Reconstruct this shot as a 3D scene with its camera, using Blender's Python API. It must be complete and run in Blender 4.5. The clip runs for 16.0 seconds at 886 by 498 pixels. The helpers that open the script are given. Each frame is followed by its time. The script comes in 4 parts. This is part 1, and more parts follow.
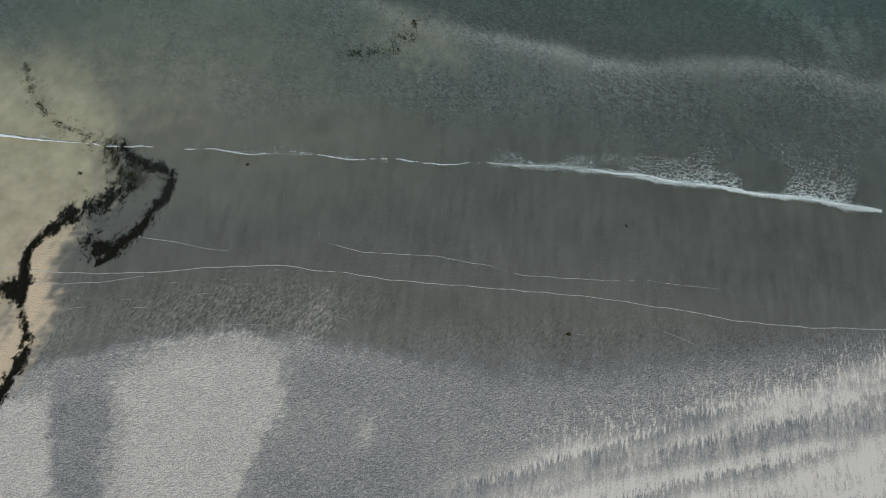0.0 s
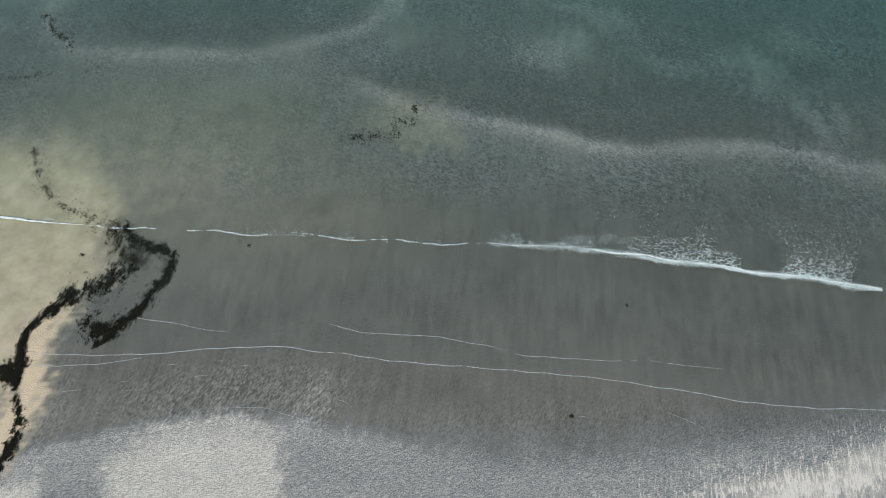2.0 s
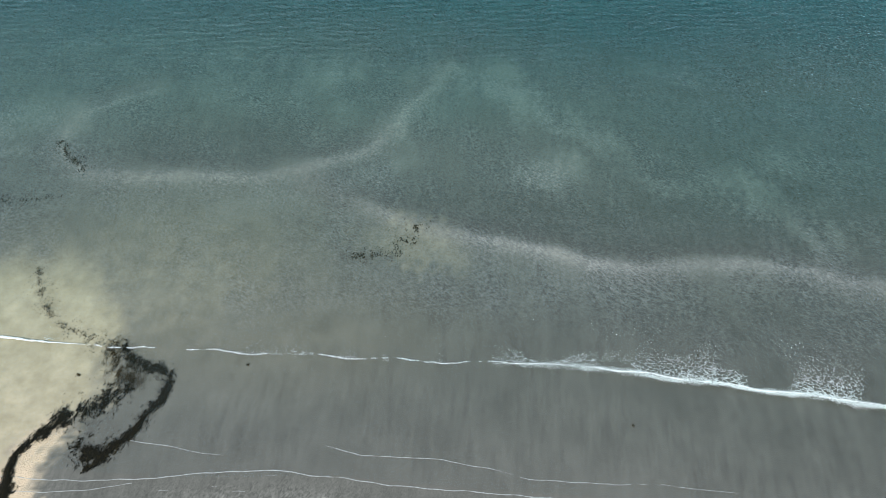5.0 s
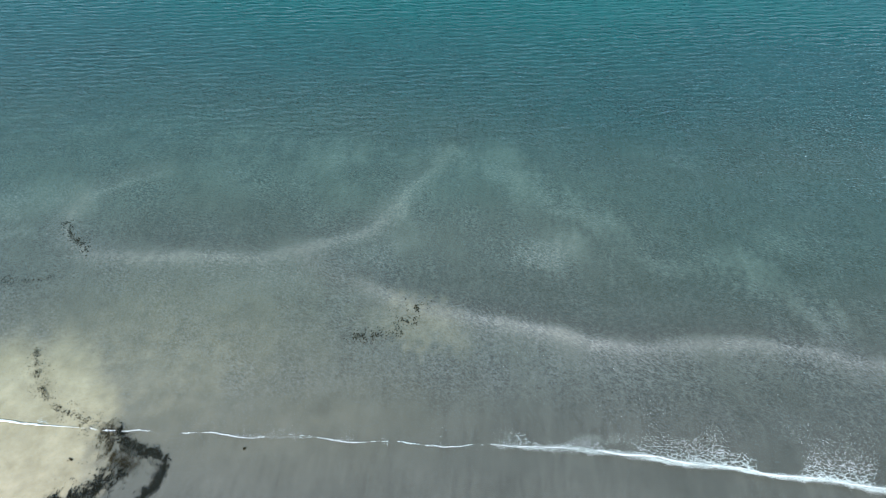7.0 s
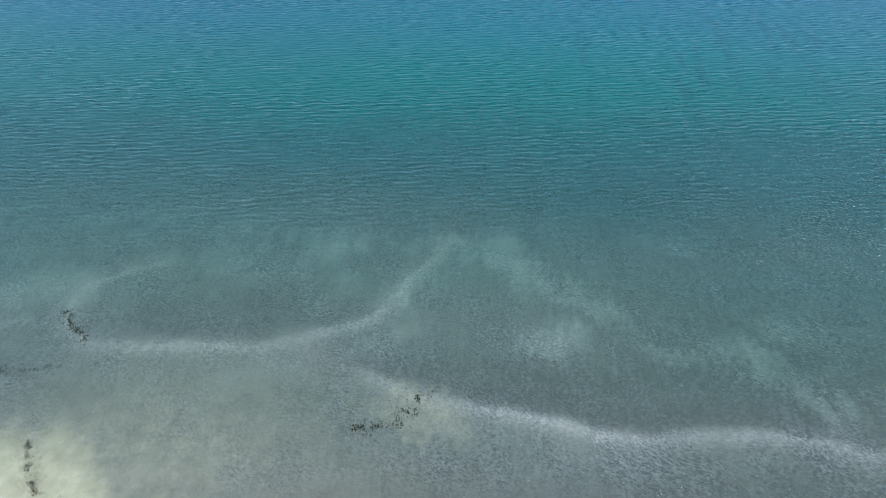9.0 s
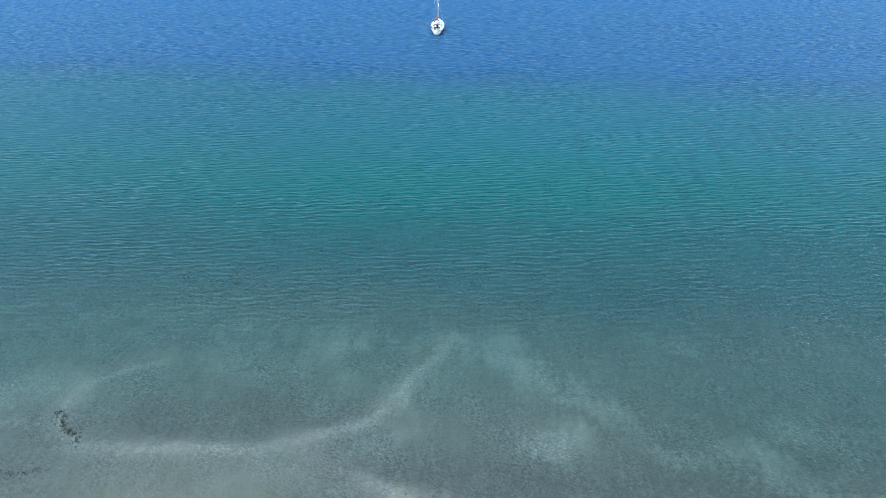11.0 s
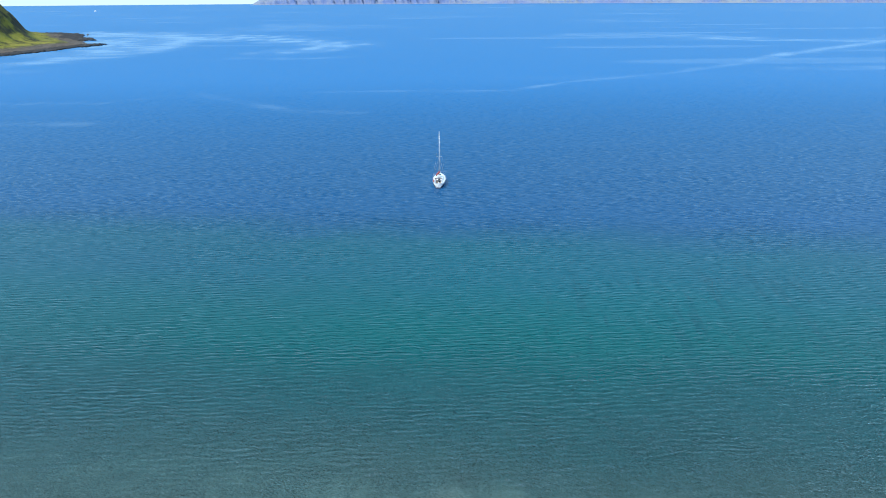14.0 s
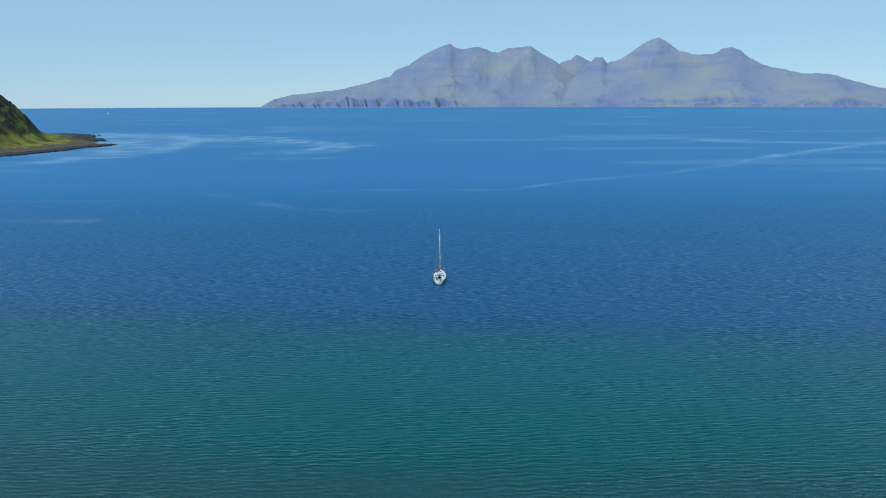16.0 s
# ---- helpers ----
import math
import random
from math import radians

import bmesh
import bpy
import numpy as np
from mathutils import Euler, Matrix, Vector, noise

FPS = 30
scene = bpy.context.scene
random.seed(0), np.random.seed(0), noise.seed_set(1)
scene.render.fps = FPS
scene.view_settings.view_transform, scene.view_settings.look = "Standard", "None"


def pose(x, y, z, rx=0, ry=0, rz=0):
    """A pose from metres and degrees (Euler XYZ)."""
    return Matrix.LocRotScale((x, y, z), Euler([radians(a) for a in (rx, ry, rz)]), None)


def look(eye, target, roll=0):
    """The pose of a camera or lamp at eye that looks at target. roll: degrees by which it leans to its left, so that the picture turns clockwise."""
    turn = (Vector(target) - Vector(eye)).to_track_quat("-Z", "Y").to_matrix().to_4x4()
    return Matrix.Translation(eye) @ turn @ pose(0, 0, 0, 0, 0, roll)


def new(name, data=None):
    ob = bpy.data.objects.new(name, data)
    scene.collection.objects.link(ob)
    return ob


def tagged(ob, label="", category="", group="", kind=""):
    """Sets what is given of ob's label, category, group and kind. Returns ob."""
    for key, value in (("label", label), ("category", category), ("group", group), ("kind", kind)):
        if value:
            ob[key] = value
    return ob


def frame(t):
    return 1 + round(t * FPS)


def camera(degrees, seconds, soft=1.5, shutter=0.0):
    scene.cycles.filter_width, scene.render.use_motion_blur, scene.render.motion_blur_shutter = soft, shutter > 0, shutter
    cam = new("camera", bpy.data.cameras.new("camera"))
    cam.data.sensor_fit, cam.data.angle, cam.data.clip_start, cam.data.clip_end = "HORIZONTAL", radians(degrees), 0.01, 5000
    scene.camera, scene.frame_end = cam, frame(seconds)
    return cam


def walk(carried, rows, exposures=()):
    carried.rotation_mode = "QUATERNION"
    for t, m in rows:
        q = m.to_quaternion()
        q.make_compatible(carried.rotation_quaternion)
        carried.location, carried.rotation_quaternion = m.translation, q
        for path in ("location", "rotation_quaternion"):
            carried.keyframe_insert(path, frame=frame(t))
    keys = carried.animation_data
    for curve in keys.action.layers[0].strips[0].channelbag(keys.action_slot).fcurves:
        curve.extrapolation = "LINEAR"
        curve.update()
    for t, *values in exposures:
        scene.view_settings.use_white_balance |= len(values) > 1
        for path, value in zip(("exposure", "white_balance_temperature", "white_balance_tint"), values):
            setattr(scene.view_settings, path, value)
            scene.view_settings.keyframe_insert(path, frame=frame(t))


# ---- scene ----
# ------------------------------------------------------------ camera: a drone hovering 40 m up, tilting slowly upwards
EYE = Vector((0.0, 0.0, 40.0))


def gimbal(pitch, yaw, roll):
    return pose(*EYE) @ pose(0, 0, 0, 0, 0, yaw) @ pose(0, 0, 0, 90 + pitch) @ pose(0, 0, 0, 0, 0, roll)


cam = camera(62.56, 16.0, 1.0)
PATH = [
    (0.0, gimbal(-67.119, -0.898, 0.510)),
    (0.5, gimbal(-65.560, -0.865, 0.423)),
    (1.0, gimbal(-63.987, -0.833, 0.341)),
    (1.5, gimbal(-62.411, -0.803, 0.265)),
    (2.0, gimbal(-60.837, -0.772, 0.194)),
    (2.5, gimbal(-59.273, -0.743, 0.126)),
    (3.0, gimbal(-57.720, -0.714, 0.062)),
    (3.5, gimbal(-56.180, -0.687, 0.002)),
    (4.0, gimbal(-54.650, -0.661, -0.055)),
    (4.5, gimbal(-53.128, -0.637, -0.108)),
    (5.0, gimbal(-51.604, -0.614, -0.156)),
    (5.5, gimbal(-50.072, -0.592, -0.200)),
    (6.0, gimbal(-48.522, -0.572, -0.240)),
    (6.5, gimbal(-46.945, -0.554, -0.275)),
    (7.0, gimbal(-45.333, -0.538, -0.306)),
    (7.5, gimbal(-43.675, -0.522, -0.333)),
    (8.0, gimbal(-41.968, -0.508, -0.355)),
    (8.5, gimbal(-40.206, -0.496, -0.372)),
    (9.0, gimbal(-38.388, -0.484, -0.386)),
    (9.5, gimbal(-36.529, -0.473, -0.395)),
    (10.0, gimbal(-34.619, -0.463, -0.400)),
    (10.5, gimbal(-32.668, -0.454, -0.401)),
    (11.0, gimbal(-30.683, -0.447, -0.398)),
    (11.5, gimbal(-28.680, -0.440, -0.391)),
    (12.0, gimbal(-26.691, -0.434, -0.380)),
    (12.5, gimbal(-24.786, -0.430, -0.364)),
    (13.0, gimbal(-22.882, -0.427, -0.344)),
    (13.5, gimbal(-21.011, -0.426, -0.320)),
    (14.0, gimbal(-19.115, -0.426, -0.291)),
    (14.5, gimbal(-17.252, -0.427, -0.258)),
    (15.0, gimbal(-15.373, -0.429, -0.222)),
    (15.5, gimbal(-13.479, -0.430, -0.184)),
    (16.0, gimbal(-11.516, -0.429, -0.144)),
]
EXPOSURES = [(0.0, -0.72, 6950, 12), (2.0, -0.28, 6900, 12), (3.5, 0.0, 6900, 12), (7.0, 0.38, 6560, 12), (9.0, 0.46, 6200, 11), (12.5, 0.47, 5950, 11), (14.0, 0.22, 5850, 10), (15.0, -0.22, 5750, 5), (16.0, -0.48, 5800, 4)]
walk(cam, PATH, EXPOSURES)

# ------------------------------------------------------------ world, sun
SUN_AZ, SUN_EL = radians(-142.0), radians(48.0)      # clockwise from +y: behind the camera, to its left
SUN_DIR = Vector((math.sin(SUN_AZ) * math.cos(SUN_EL), math.cos(SUN_AZ) * math.cos(SUN_EL), math.sin(SUN_EL)))
world = bpy.data.worlds.new("world")
scene.world = world
world.use_nodes = True
wn = world.node_tree.nodes
sky = wn.new("ShaderNodeTexSky")
sky.sky_type = "NISHITA"
sky.sun_disc = False
sky.sun_elevation, sky.sun_rotation = SUN_EL, SUN_AZ
sky.air_density, sky.dust_density, sky.ozone_density = 0.8, 0.0, 3.0
clean = wn.new("ShaderNodeMix")                      # thin bright haze, even over the whole sky
clean.data_type, clean.blend_type = "RGBA", "MIX"
clean.inputs[0].default_value, clean.inputs[7].default_value = 0.70, (3.8, 5.6, 7.05, 1.0)
world.node_tree.links.new(sky.outputs["Color"], clean.inputs[6])
world.node_tree.links.new(clean.outputs[2], wn["Background"].inputs["Color"])
wn["Background"].inputs["Strength"].default_value = 0.14
sun_data = bpy.data.lights.new("sun", "SUN")
sun_data.energy, sun_data.angle, sun_data.color = 3.0, radians(0.53), (1.0, 0.95, 0.87)
sun = new("sun", sun_data)
sun.matrix_world = look(SUN_DIR * 300, (0, 0, 0))


# ------------------------------------------------------------ node helpers
class Mat:
    """A node material built by short calls."""

    def __init__(self, name):
        self.m = bpy.data.materials.new(name)
        self.m.use_nodes = True
        self.t = self.m.node_tree
        self.t.nodes.clear()
        self.out = self.t.nodes.new("ShaderNodeOutputMaterial")

    def put(self, socket, value):
        if isinstance(value, bpy.types.NodeSocket):
            self.t.links.new(value, socket)
        elif value is not None:
            if socket.type == "RGBA" and len(value) == 3:
                value = (*value, 1.0)
            socket.default_value = value

    def node(self, kind, _out=0, **sockets):
        n = self.t.nodes.new(kind)
        for key, value in sockets.items():
            self.put(n.inputs[key.replace("_", " ")], value)
        return n.outputs[_out]

    def attr(self, name):
        n = self.t.nodes.new("ShaderNodeAttribute")
        n.attribute_name = name
        return n.outputs["Fac"]

    def pos(self):
        return self.t.nodes.new("ShaderNodeNewGeometry").outputs["Position"]

    def island(self):
        return self.t.nodes.new("ShaderNodeNewGeometry").outputs["Random Per Island"]

    def map(self, vec, scale=(1, 1, 1), rot=(0, 0, 0), loc=(0, 0, 0)):
        for key, value in (("Rotation", [-radians(a) for a in rot]), ("Scale", scale), ("Location", loc)):
            n = self.t.nodes.new("ShaderNodeMapping")
            self.put(n.inputs["Vector"], vec)
            n.inputs[key].default_value = value
            vec = n.outputs[0]
        return vec

    def noise(self, vec, scale, detail=4.0, rough=0.55, distort=0.0):
        n = self.t.nodes.new("ShaderNodeTexNoise")
        self.put(n.inputs["Vector"], vec)
        n.inputs["Scale"].default_value, n.inputs["Detail"].default_value = scale, detail
        n.inputs["Roughness"].default_value, n.inputs["Distortion"].default_value = rough, distort
        return n.outputs[0]

    def math(self, op, a, b=0.0, c=0.0, clamp=False):
        n = self.t.nodes.new("ShaderNodeMath")
        n.operation, n.use_clamp = op, clamp
        for s, v in zip(n.inputs, (a, b, c)):
            self.put(s, v)
        return n.outputs[0]

    def ramp(self, fac, *stops):
        """Stops of (place, value or colour)."""
        n = self.t.nodes.new("ShaderNodeValToRGB")
        self.put(n.inputs[0], fac)
        e = n.color_ramp.elements
        while len(e) < len(stops):
            e.new(0.5)
        for el, (p, c) in zip(e, stops):
            el.position = p
            el.color = (c, c, c, 1) if isinstance(c, (int, float)) else (*c, 1)
        return n.outputs[0]

    def span(self, value, a, b, lo=0.0, hi=1.0, smooth=True):
        n = self.t.nodes.new("ShaderNodeMapRange")
        n.interpolation_type = "SMOOTHSTEP" if smooth else "LINEAR"
        for s, v in zip(n.inputs, (value, a, b, lo, hi)):
            self.put(s, v)
        return n.outputs[0]

    def mix(self, fac, a, b, blend="MIX"):
        n = self.t.nodes.new("ShaderNodeMix")
        n.data_type, n.blend_type = "RGBA", blend
        self.put(n.inputs[0], fac)
        self.put(n.inputs[6], a)
        self.put(n.inputs[7], b)
        return n.outputs[2]

    def bump(self, height, strength, distance, normal=None):
        n = self.t.nodes.new("ShaderNodeBump")
        self.put(n.inputs["Height"], height)
        self.put(n.inputs["Strength"], strength)
        self.put(n.inputs["Distance"], distance)
        self.put(n.inputs["Normal"], normal)
        return n.outputs[0]

    def finish(self, shader):
        self.t.links.new(shader, self.out.inputs["Surface"])
        return self.m

    def surface(self, colour, rough=0.6, normal=None, metal=0.0, **more):
        n = self.t.nodes.new("ShaderNodeBsdfPrincipled")
        self.put(n.inputs["Base Color"], colour)
        self.put(n.inputs["Roughness"], rough)
        self.put(n.inputs["Normal"], normal)
        self.put(n.inputs["Metallic"], metal)
        for key, value in more.items():
            self.put(n.inputs[key.replace("_", " ")], value)
        return self.finish(n.outputs[0])


# ------------------------------------------------------------ the plan: sand bars, shore and depth
def line_field(x, y, pts):
    """Distance to a polyline, and the way along it (0 to 1) of the nearest place."""
    best, along = np.full(x.shape, 1e9), np.zeros(x.shape)
    p = np.array(pts, float)
    seg = np.hypot(*(p[1:] - p[:-1]).T)
    total, run = seg.sum(), 0.0
    for a, b, l in zip(p[:-1], p[1:], seg):
        u = np.clip(((x - a[0]) * (b[0] - a[0]) + (y - a[1]) * (b[1] - a[1])) / (l * l), 0, 1)
        d = np.hypot(x - a[0] - u * (b[0] - a[0]), y - a[1] - u * (b[1] - a[1]))
        near = d < best
        best[near], along[near] = d[near], ((run + u * l) / total)[near]
        run += l
    return best, along


def smooth(v, a, b):
    u = np.clip((v - a) / (b - a), 0, 1)
    return u * u * (3 - 2 * u)


def blob(x, y, cx, cy, rx, ry, turn=0.0, edge=0.5):
    c, s = math.cos(radians(turn)), math.sin(radians(turn))
    u, v = ((x - cx) * c + (y - cy) * s) / rx, (-(x - cx) * s + (y - cy) * c) / ry
    return 1 - smooth(np.hypot(u, v), 1 - edge, 1 + edge)


def wobble(x, y, size, seed):
    """Cheap smooth noise on arrays, about -1 to 1."""
    rng, out = np.random.RandomState(seed), np.zeros(np.shape(x))
    for k in range(7):
        a, f, p = rng.uniform(0, math.tau), rng.uniform(0.5, 1.9) / size, rng.uniform(0, math.tau)
        out = out + np.sin((x * math.cos(a) + y * math.sin(a)) * f * math.tau + p)
    return out / 3.5


SHORE_X = [-400, -60, -26, -16, -5.8, 2.4, 9.1, 18.1, 24.9, 60, 400]
SHORE_Y = [40.6, 18.4, 16.6, 15.6, 15.5, 14.6, 14.1, 12.2, 11.6, 8.3, -9.7]
BAR_WEST = [(-24.5, 49.8), (-26.7, 48.9), (-29.2, 47.2), (-29.9, 44.8), (-30.1, 43.1), (-28.6, 40.9), (-26.5, 39.7), (-22.8, 39.5), (-19.3, 39.6), (-16.3, 39.4), (-13.2, 39.3), (-10.8, 40.2), (-7.8, 41.3), (-5.2, 42.4), (-4.0, 44.3), (-2.9, 46.8), (-1.5, 48.8), (0.0, 50.6), (1.6, 53.5)]
BAR_EAST = [(-9.6, 38.6), (-8.0, 37.4), (-5.7, 36.4), (-3.2, 35.0), (-1.5, 34.1), (0.8, 33.5), (3.6, 32.8), (6.6, 32.0), (8.5, 31.4), (10.6, 30.6), (13.2, 30.1), (15.1, 30.1), (17.8, 30.4), (20.8, 30.4), (23.4, 30.1), (25.8, 29.6), (27.7, 28.8), (33, 27.6), (42, 25.4)]
STREAM = [(-21.4, 21.5), (-22.6, 19.0), (-23.5, 17.2), (-23.8, 15.4), (-23.3, 13.2), (-23.6, 11.6), (-24.4, 10.0), (-25.0, 8.6)]

def bed(x, y):
    """Height of sand and sea bed."""
    d = y - np.interp(x, SHORE_X, SHORE_Y)
    z = np.where(d < 0, -d * 0.022, -0.018 * d - 0.0003 * np.clip(d, 0, 90) ** 2)
    z = np.clip(z, -14, 9)
    w, _ = line_field(x, y, BAR_WEST)
    e, _ = line_field(x, y, BAR_EAST)
    return z + 0.16 * np.exp(-(w / 1.4) ** 2) + 0.16 * np.exp(-(e / 1.6) ** 2)


def grid_mesh(name, gx, gy, gz, nx, ny, fields, material):
    me = bpy.data.meshes.new(name)
    i = np.arange(nx * ny).reshape(ny, nx)
    quads = np.stack([i[:-1, :-1], i[:-1, 1:], i[1:, 1:], i[1:, :-1]], -1).reshape(-1, 4)
    me.vertices.add(nx * ny)
    me.vertices.foreach_set("co", np.stack([gx, gy, gz], -1).astype(np.float32).ravel())
    me.loops.add(quads.size)
    me.loops.foreach_set("vertex_index", quads.astype(np.int32).ravel())
    me.polygons.add(len(quads))
    me.polygons.foreach_set("loop_start", np.arange(0, quads.size, 4, dtype=np.int32))
    me.update(calc_edges=True)
    me.polygons.foreach_set("use_smooth", np.ones(len(quads), bool))
    for key, values in fields.items():
        a = me.attributes.new(key, "FLOAT", "POINT")
        a.data.foreach_set("value", values.astype(np.float32))
    me.materials.append(material)
    me.validate()
    return new(name, me)


def spread(lo, hi, step, far_lo, far_hi, n=18):
    """Even steps from lo to hi, then growing ones out to the far ends."""
    mid = np.arange(lo, hi + step / 2, step)
    grow = np.linspace(0, 1, n + 1)[1:] ** 3
    return np.concatenate([(lo - grow * (lo - far_lo))[::-1], mid, hi + grow * (far_hi - hi)])


# ------------------------------------------------------------ sand
def sand_material():
    m = Mat("black_and_white_sand")
    p = m.pos()
    pale, tan, murk, tuft = m.attr("pale"), m.attr("tan"), m.attr("streak"), m.attr("tuft")
    wet, rough, under = m.attr("wet"), m.attr("rough"), m.attr("under")
    grain = m.noise(m.map(p, (1.0, 0.7, 1), (0, 0, -10)), 14.0, 2.0, 0.7)
    fleck = m.noise(m.map(p, (1.0, 0.45, 1), (0, 0, -35)), 9.0, 3.0, 0.68, 0.4)
    teeth = m.noise(m.map(p, (1.0, 0.22, 1), (0, 0, -9)), 8.5, 3.0, 0.6, 0.2)
    wash = m.noise(m.map(p, (1.0, 0.14, 1), (0, 0, -6)), 2.4, 6.0, 0.68)
    # drifts of pale sand, frayed into tongues along their upper edges
    shift = m.t.nodes.new("ShaderNodeCombineXYZ")
    m.put(shift.inputs[1], m.math("MULTIPLY", m.math("SUBTRACT", teeth, 0.5), 1.8))
    frayed = m.t.nodes.new("ShaderNodeVectorMath")
    m.put(frayed.inputs[0], p)
    m.put(frayed.inputs[1], shift.outputs[0])
    band = m.noise(m.map(frayed.outputs[0], (0.08, 1.0, 1), (0, 0, 12)), 0.75, 3.0, 0.55, 0.3)
    band = m.span(band, 0.36, 0.62)

    def ripples(length, turn, bend, loc):
        """Short wind ripples of that length."""
        n = m.t.nodes.new("ShaderNodeTexWave")
        n.bands_direction = "Y"
        m.put(n.inputs["Vector"], m.map(p, (1, 1, 1), (0, 0, turn), loc))
        n.inputs["Scale"].default_value = math.tau / (20 * length)
        n.inputs["Distortion"].default_value, n.inputs["Detail"].default_value = bend, 3.0
        n.inputs["Detail Scale"].default_value, n.inputs["Detail Roughness"].default_value = 1.6, 0.7
        return n.outputs["Fac"]

    weave = m.span(m.noise(p, 0.9, 2.0), 0.42, 0.58)
    one, two = ripples(0.17, 20, 14.0, (0, 0, 0)), ripples(0.15, -24, 15.0, (5, 3, 0))
    ripple = m.math("ADD", m.math("MULTIPLY", one, weave), m.math("MULTIPLY", two, m.math("SUBTRACT", 1.0, weave)))
    ripple = m.math("MULTIPLY_ADD", ripple, 0.42, m.math("MULTIPLY", m.noise(m.map(p, (0.5, 1.0, 1), (0, 0, 30)), 8.0, 2.5, 0.6, 0.6), 0.72))
    cloud = m.noise(p, 0.32, 4.0, 0.6)

    def some(n, k, mid=0.5):
        return m.math("MULTIPLY", m.math("SUBTRACT", n, mid), k)

    # share of white grains
    w = m.math("ADD", pale, some(grain, m.span(wet, 0.0, 0.9, 0.8, 0.3)))
    w = m.math("ADD", w, some(fleck, m.math("MULTIPLY_ADD", rough, 1.7, 0.10)))
    w = m.math("ADD", w, some(cloud, m.span(wet, 0.0, 0.9, 0.16, 0.22)))
    w = m.math("ADD", w, some(wash, m.span(wet, 0.0, 0.9, 0.1, 0.30)))
    # curls of lighter and darker sand painted in for light focused by ripples
    curl = m.noise(m.map(p, (0.6, 1.0, 1), (0, 0, -38)), 8.0, 2.5, 0.6, 0.8)
    w = m.math("ADD", w, some(m.span(curl, 0.3, 0.7), m.math("MULTIPLY", under, 0.55)))
    plain = m.math("SUBTRACT", 1.0, m.math("MULTIPLY", murk, 0.95))
    w = m.math("ADD", w, m.math("MULTIPLY", some(ripple, m.span(wet, 0.0, 0.9, 0.85, 0.0)), plain))
    w = m.math("ADD", w, m.math("MULTIPLY", m.math("ADD", some(band, 0.46, 0.36), m.math("ADD", some(teeth, 0.9), some(wash, 0.9))), murk))
    w = m.math("ADD", w, m.math("MULTIPLY", m.span(teeth, 0.5, 0.66, 0.0, 0.42), tuft))
    colour = m.ramp(w, (0.0, (0.072, 0.07, 0.06)), (0.4, (0.214, 0.209, 0.192)), (0.8, (0.463, 0.42, 0.378)), (1.0, (0.66, 0.595, 0.528)))
    colour = m.mix(1.0, colour, m.mix(wet, m.mix(m.span(w, 0.35, 0.72), (0.95, 1.0, 1.09), (1.0, 1.0, 1.0)), m.mix(under, (1.05, 1.0, 0.94), (1.03, 0.99, 1.02))), "MULTIPLY")      # dry grains are bluer, wet ones olive
    t = m.math("ADD", tan, m.math("MULTIPLY", m.math("SUBTRACT", m.noise(p, 1.2, 5.0, 0.65), 0.5), m.span(tan, 0.0, 0.3, 0.0, 0.5)), clamp=True)
    tone = m.ramp(m.noise(p, 0.7, 5.0, 0.65), (0.3, (0.40, 0.325, 0.205)), (0.7, (0.62, 0.51, 0.35)))
    tone = m.mix(m.span(wet, 0.2, 1.0, 0.9, 0.0), tone, (0.69, 0.525, 0.365))
    colour = m.mix(t, colour, tone)
    h = m.math("ADD", m.math("MULTIPLY", m.math("MULTIPLY", ripple, plain), 1.4), m.math("MULTIPLY", grain, 0.5))
    return m.surface(colour, m.span(wet, 0, 1, 0.85, 0.38), m.bump(h, m.span(wet, 0.0, 0.9, 0.8, 0.12), 0.05))


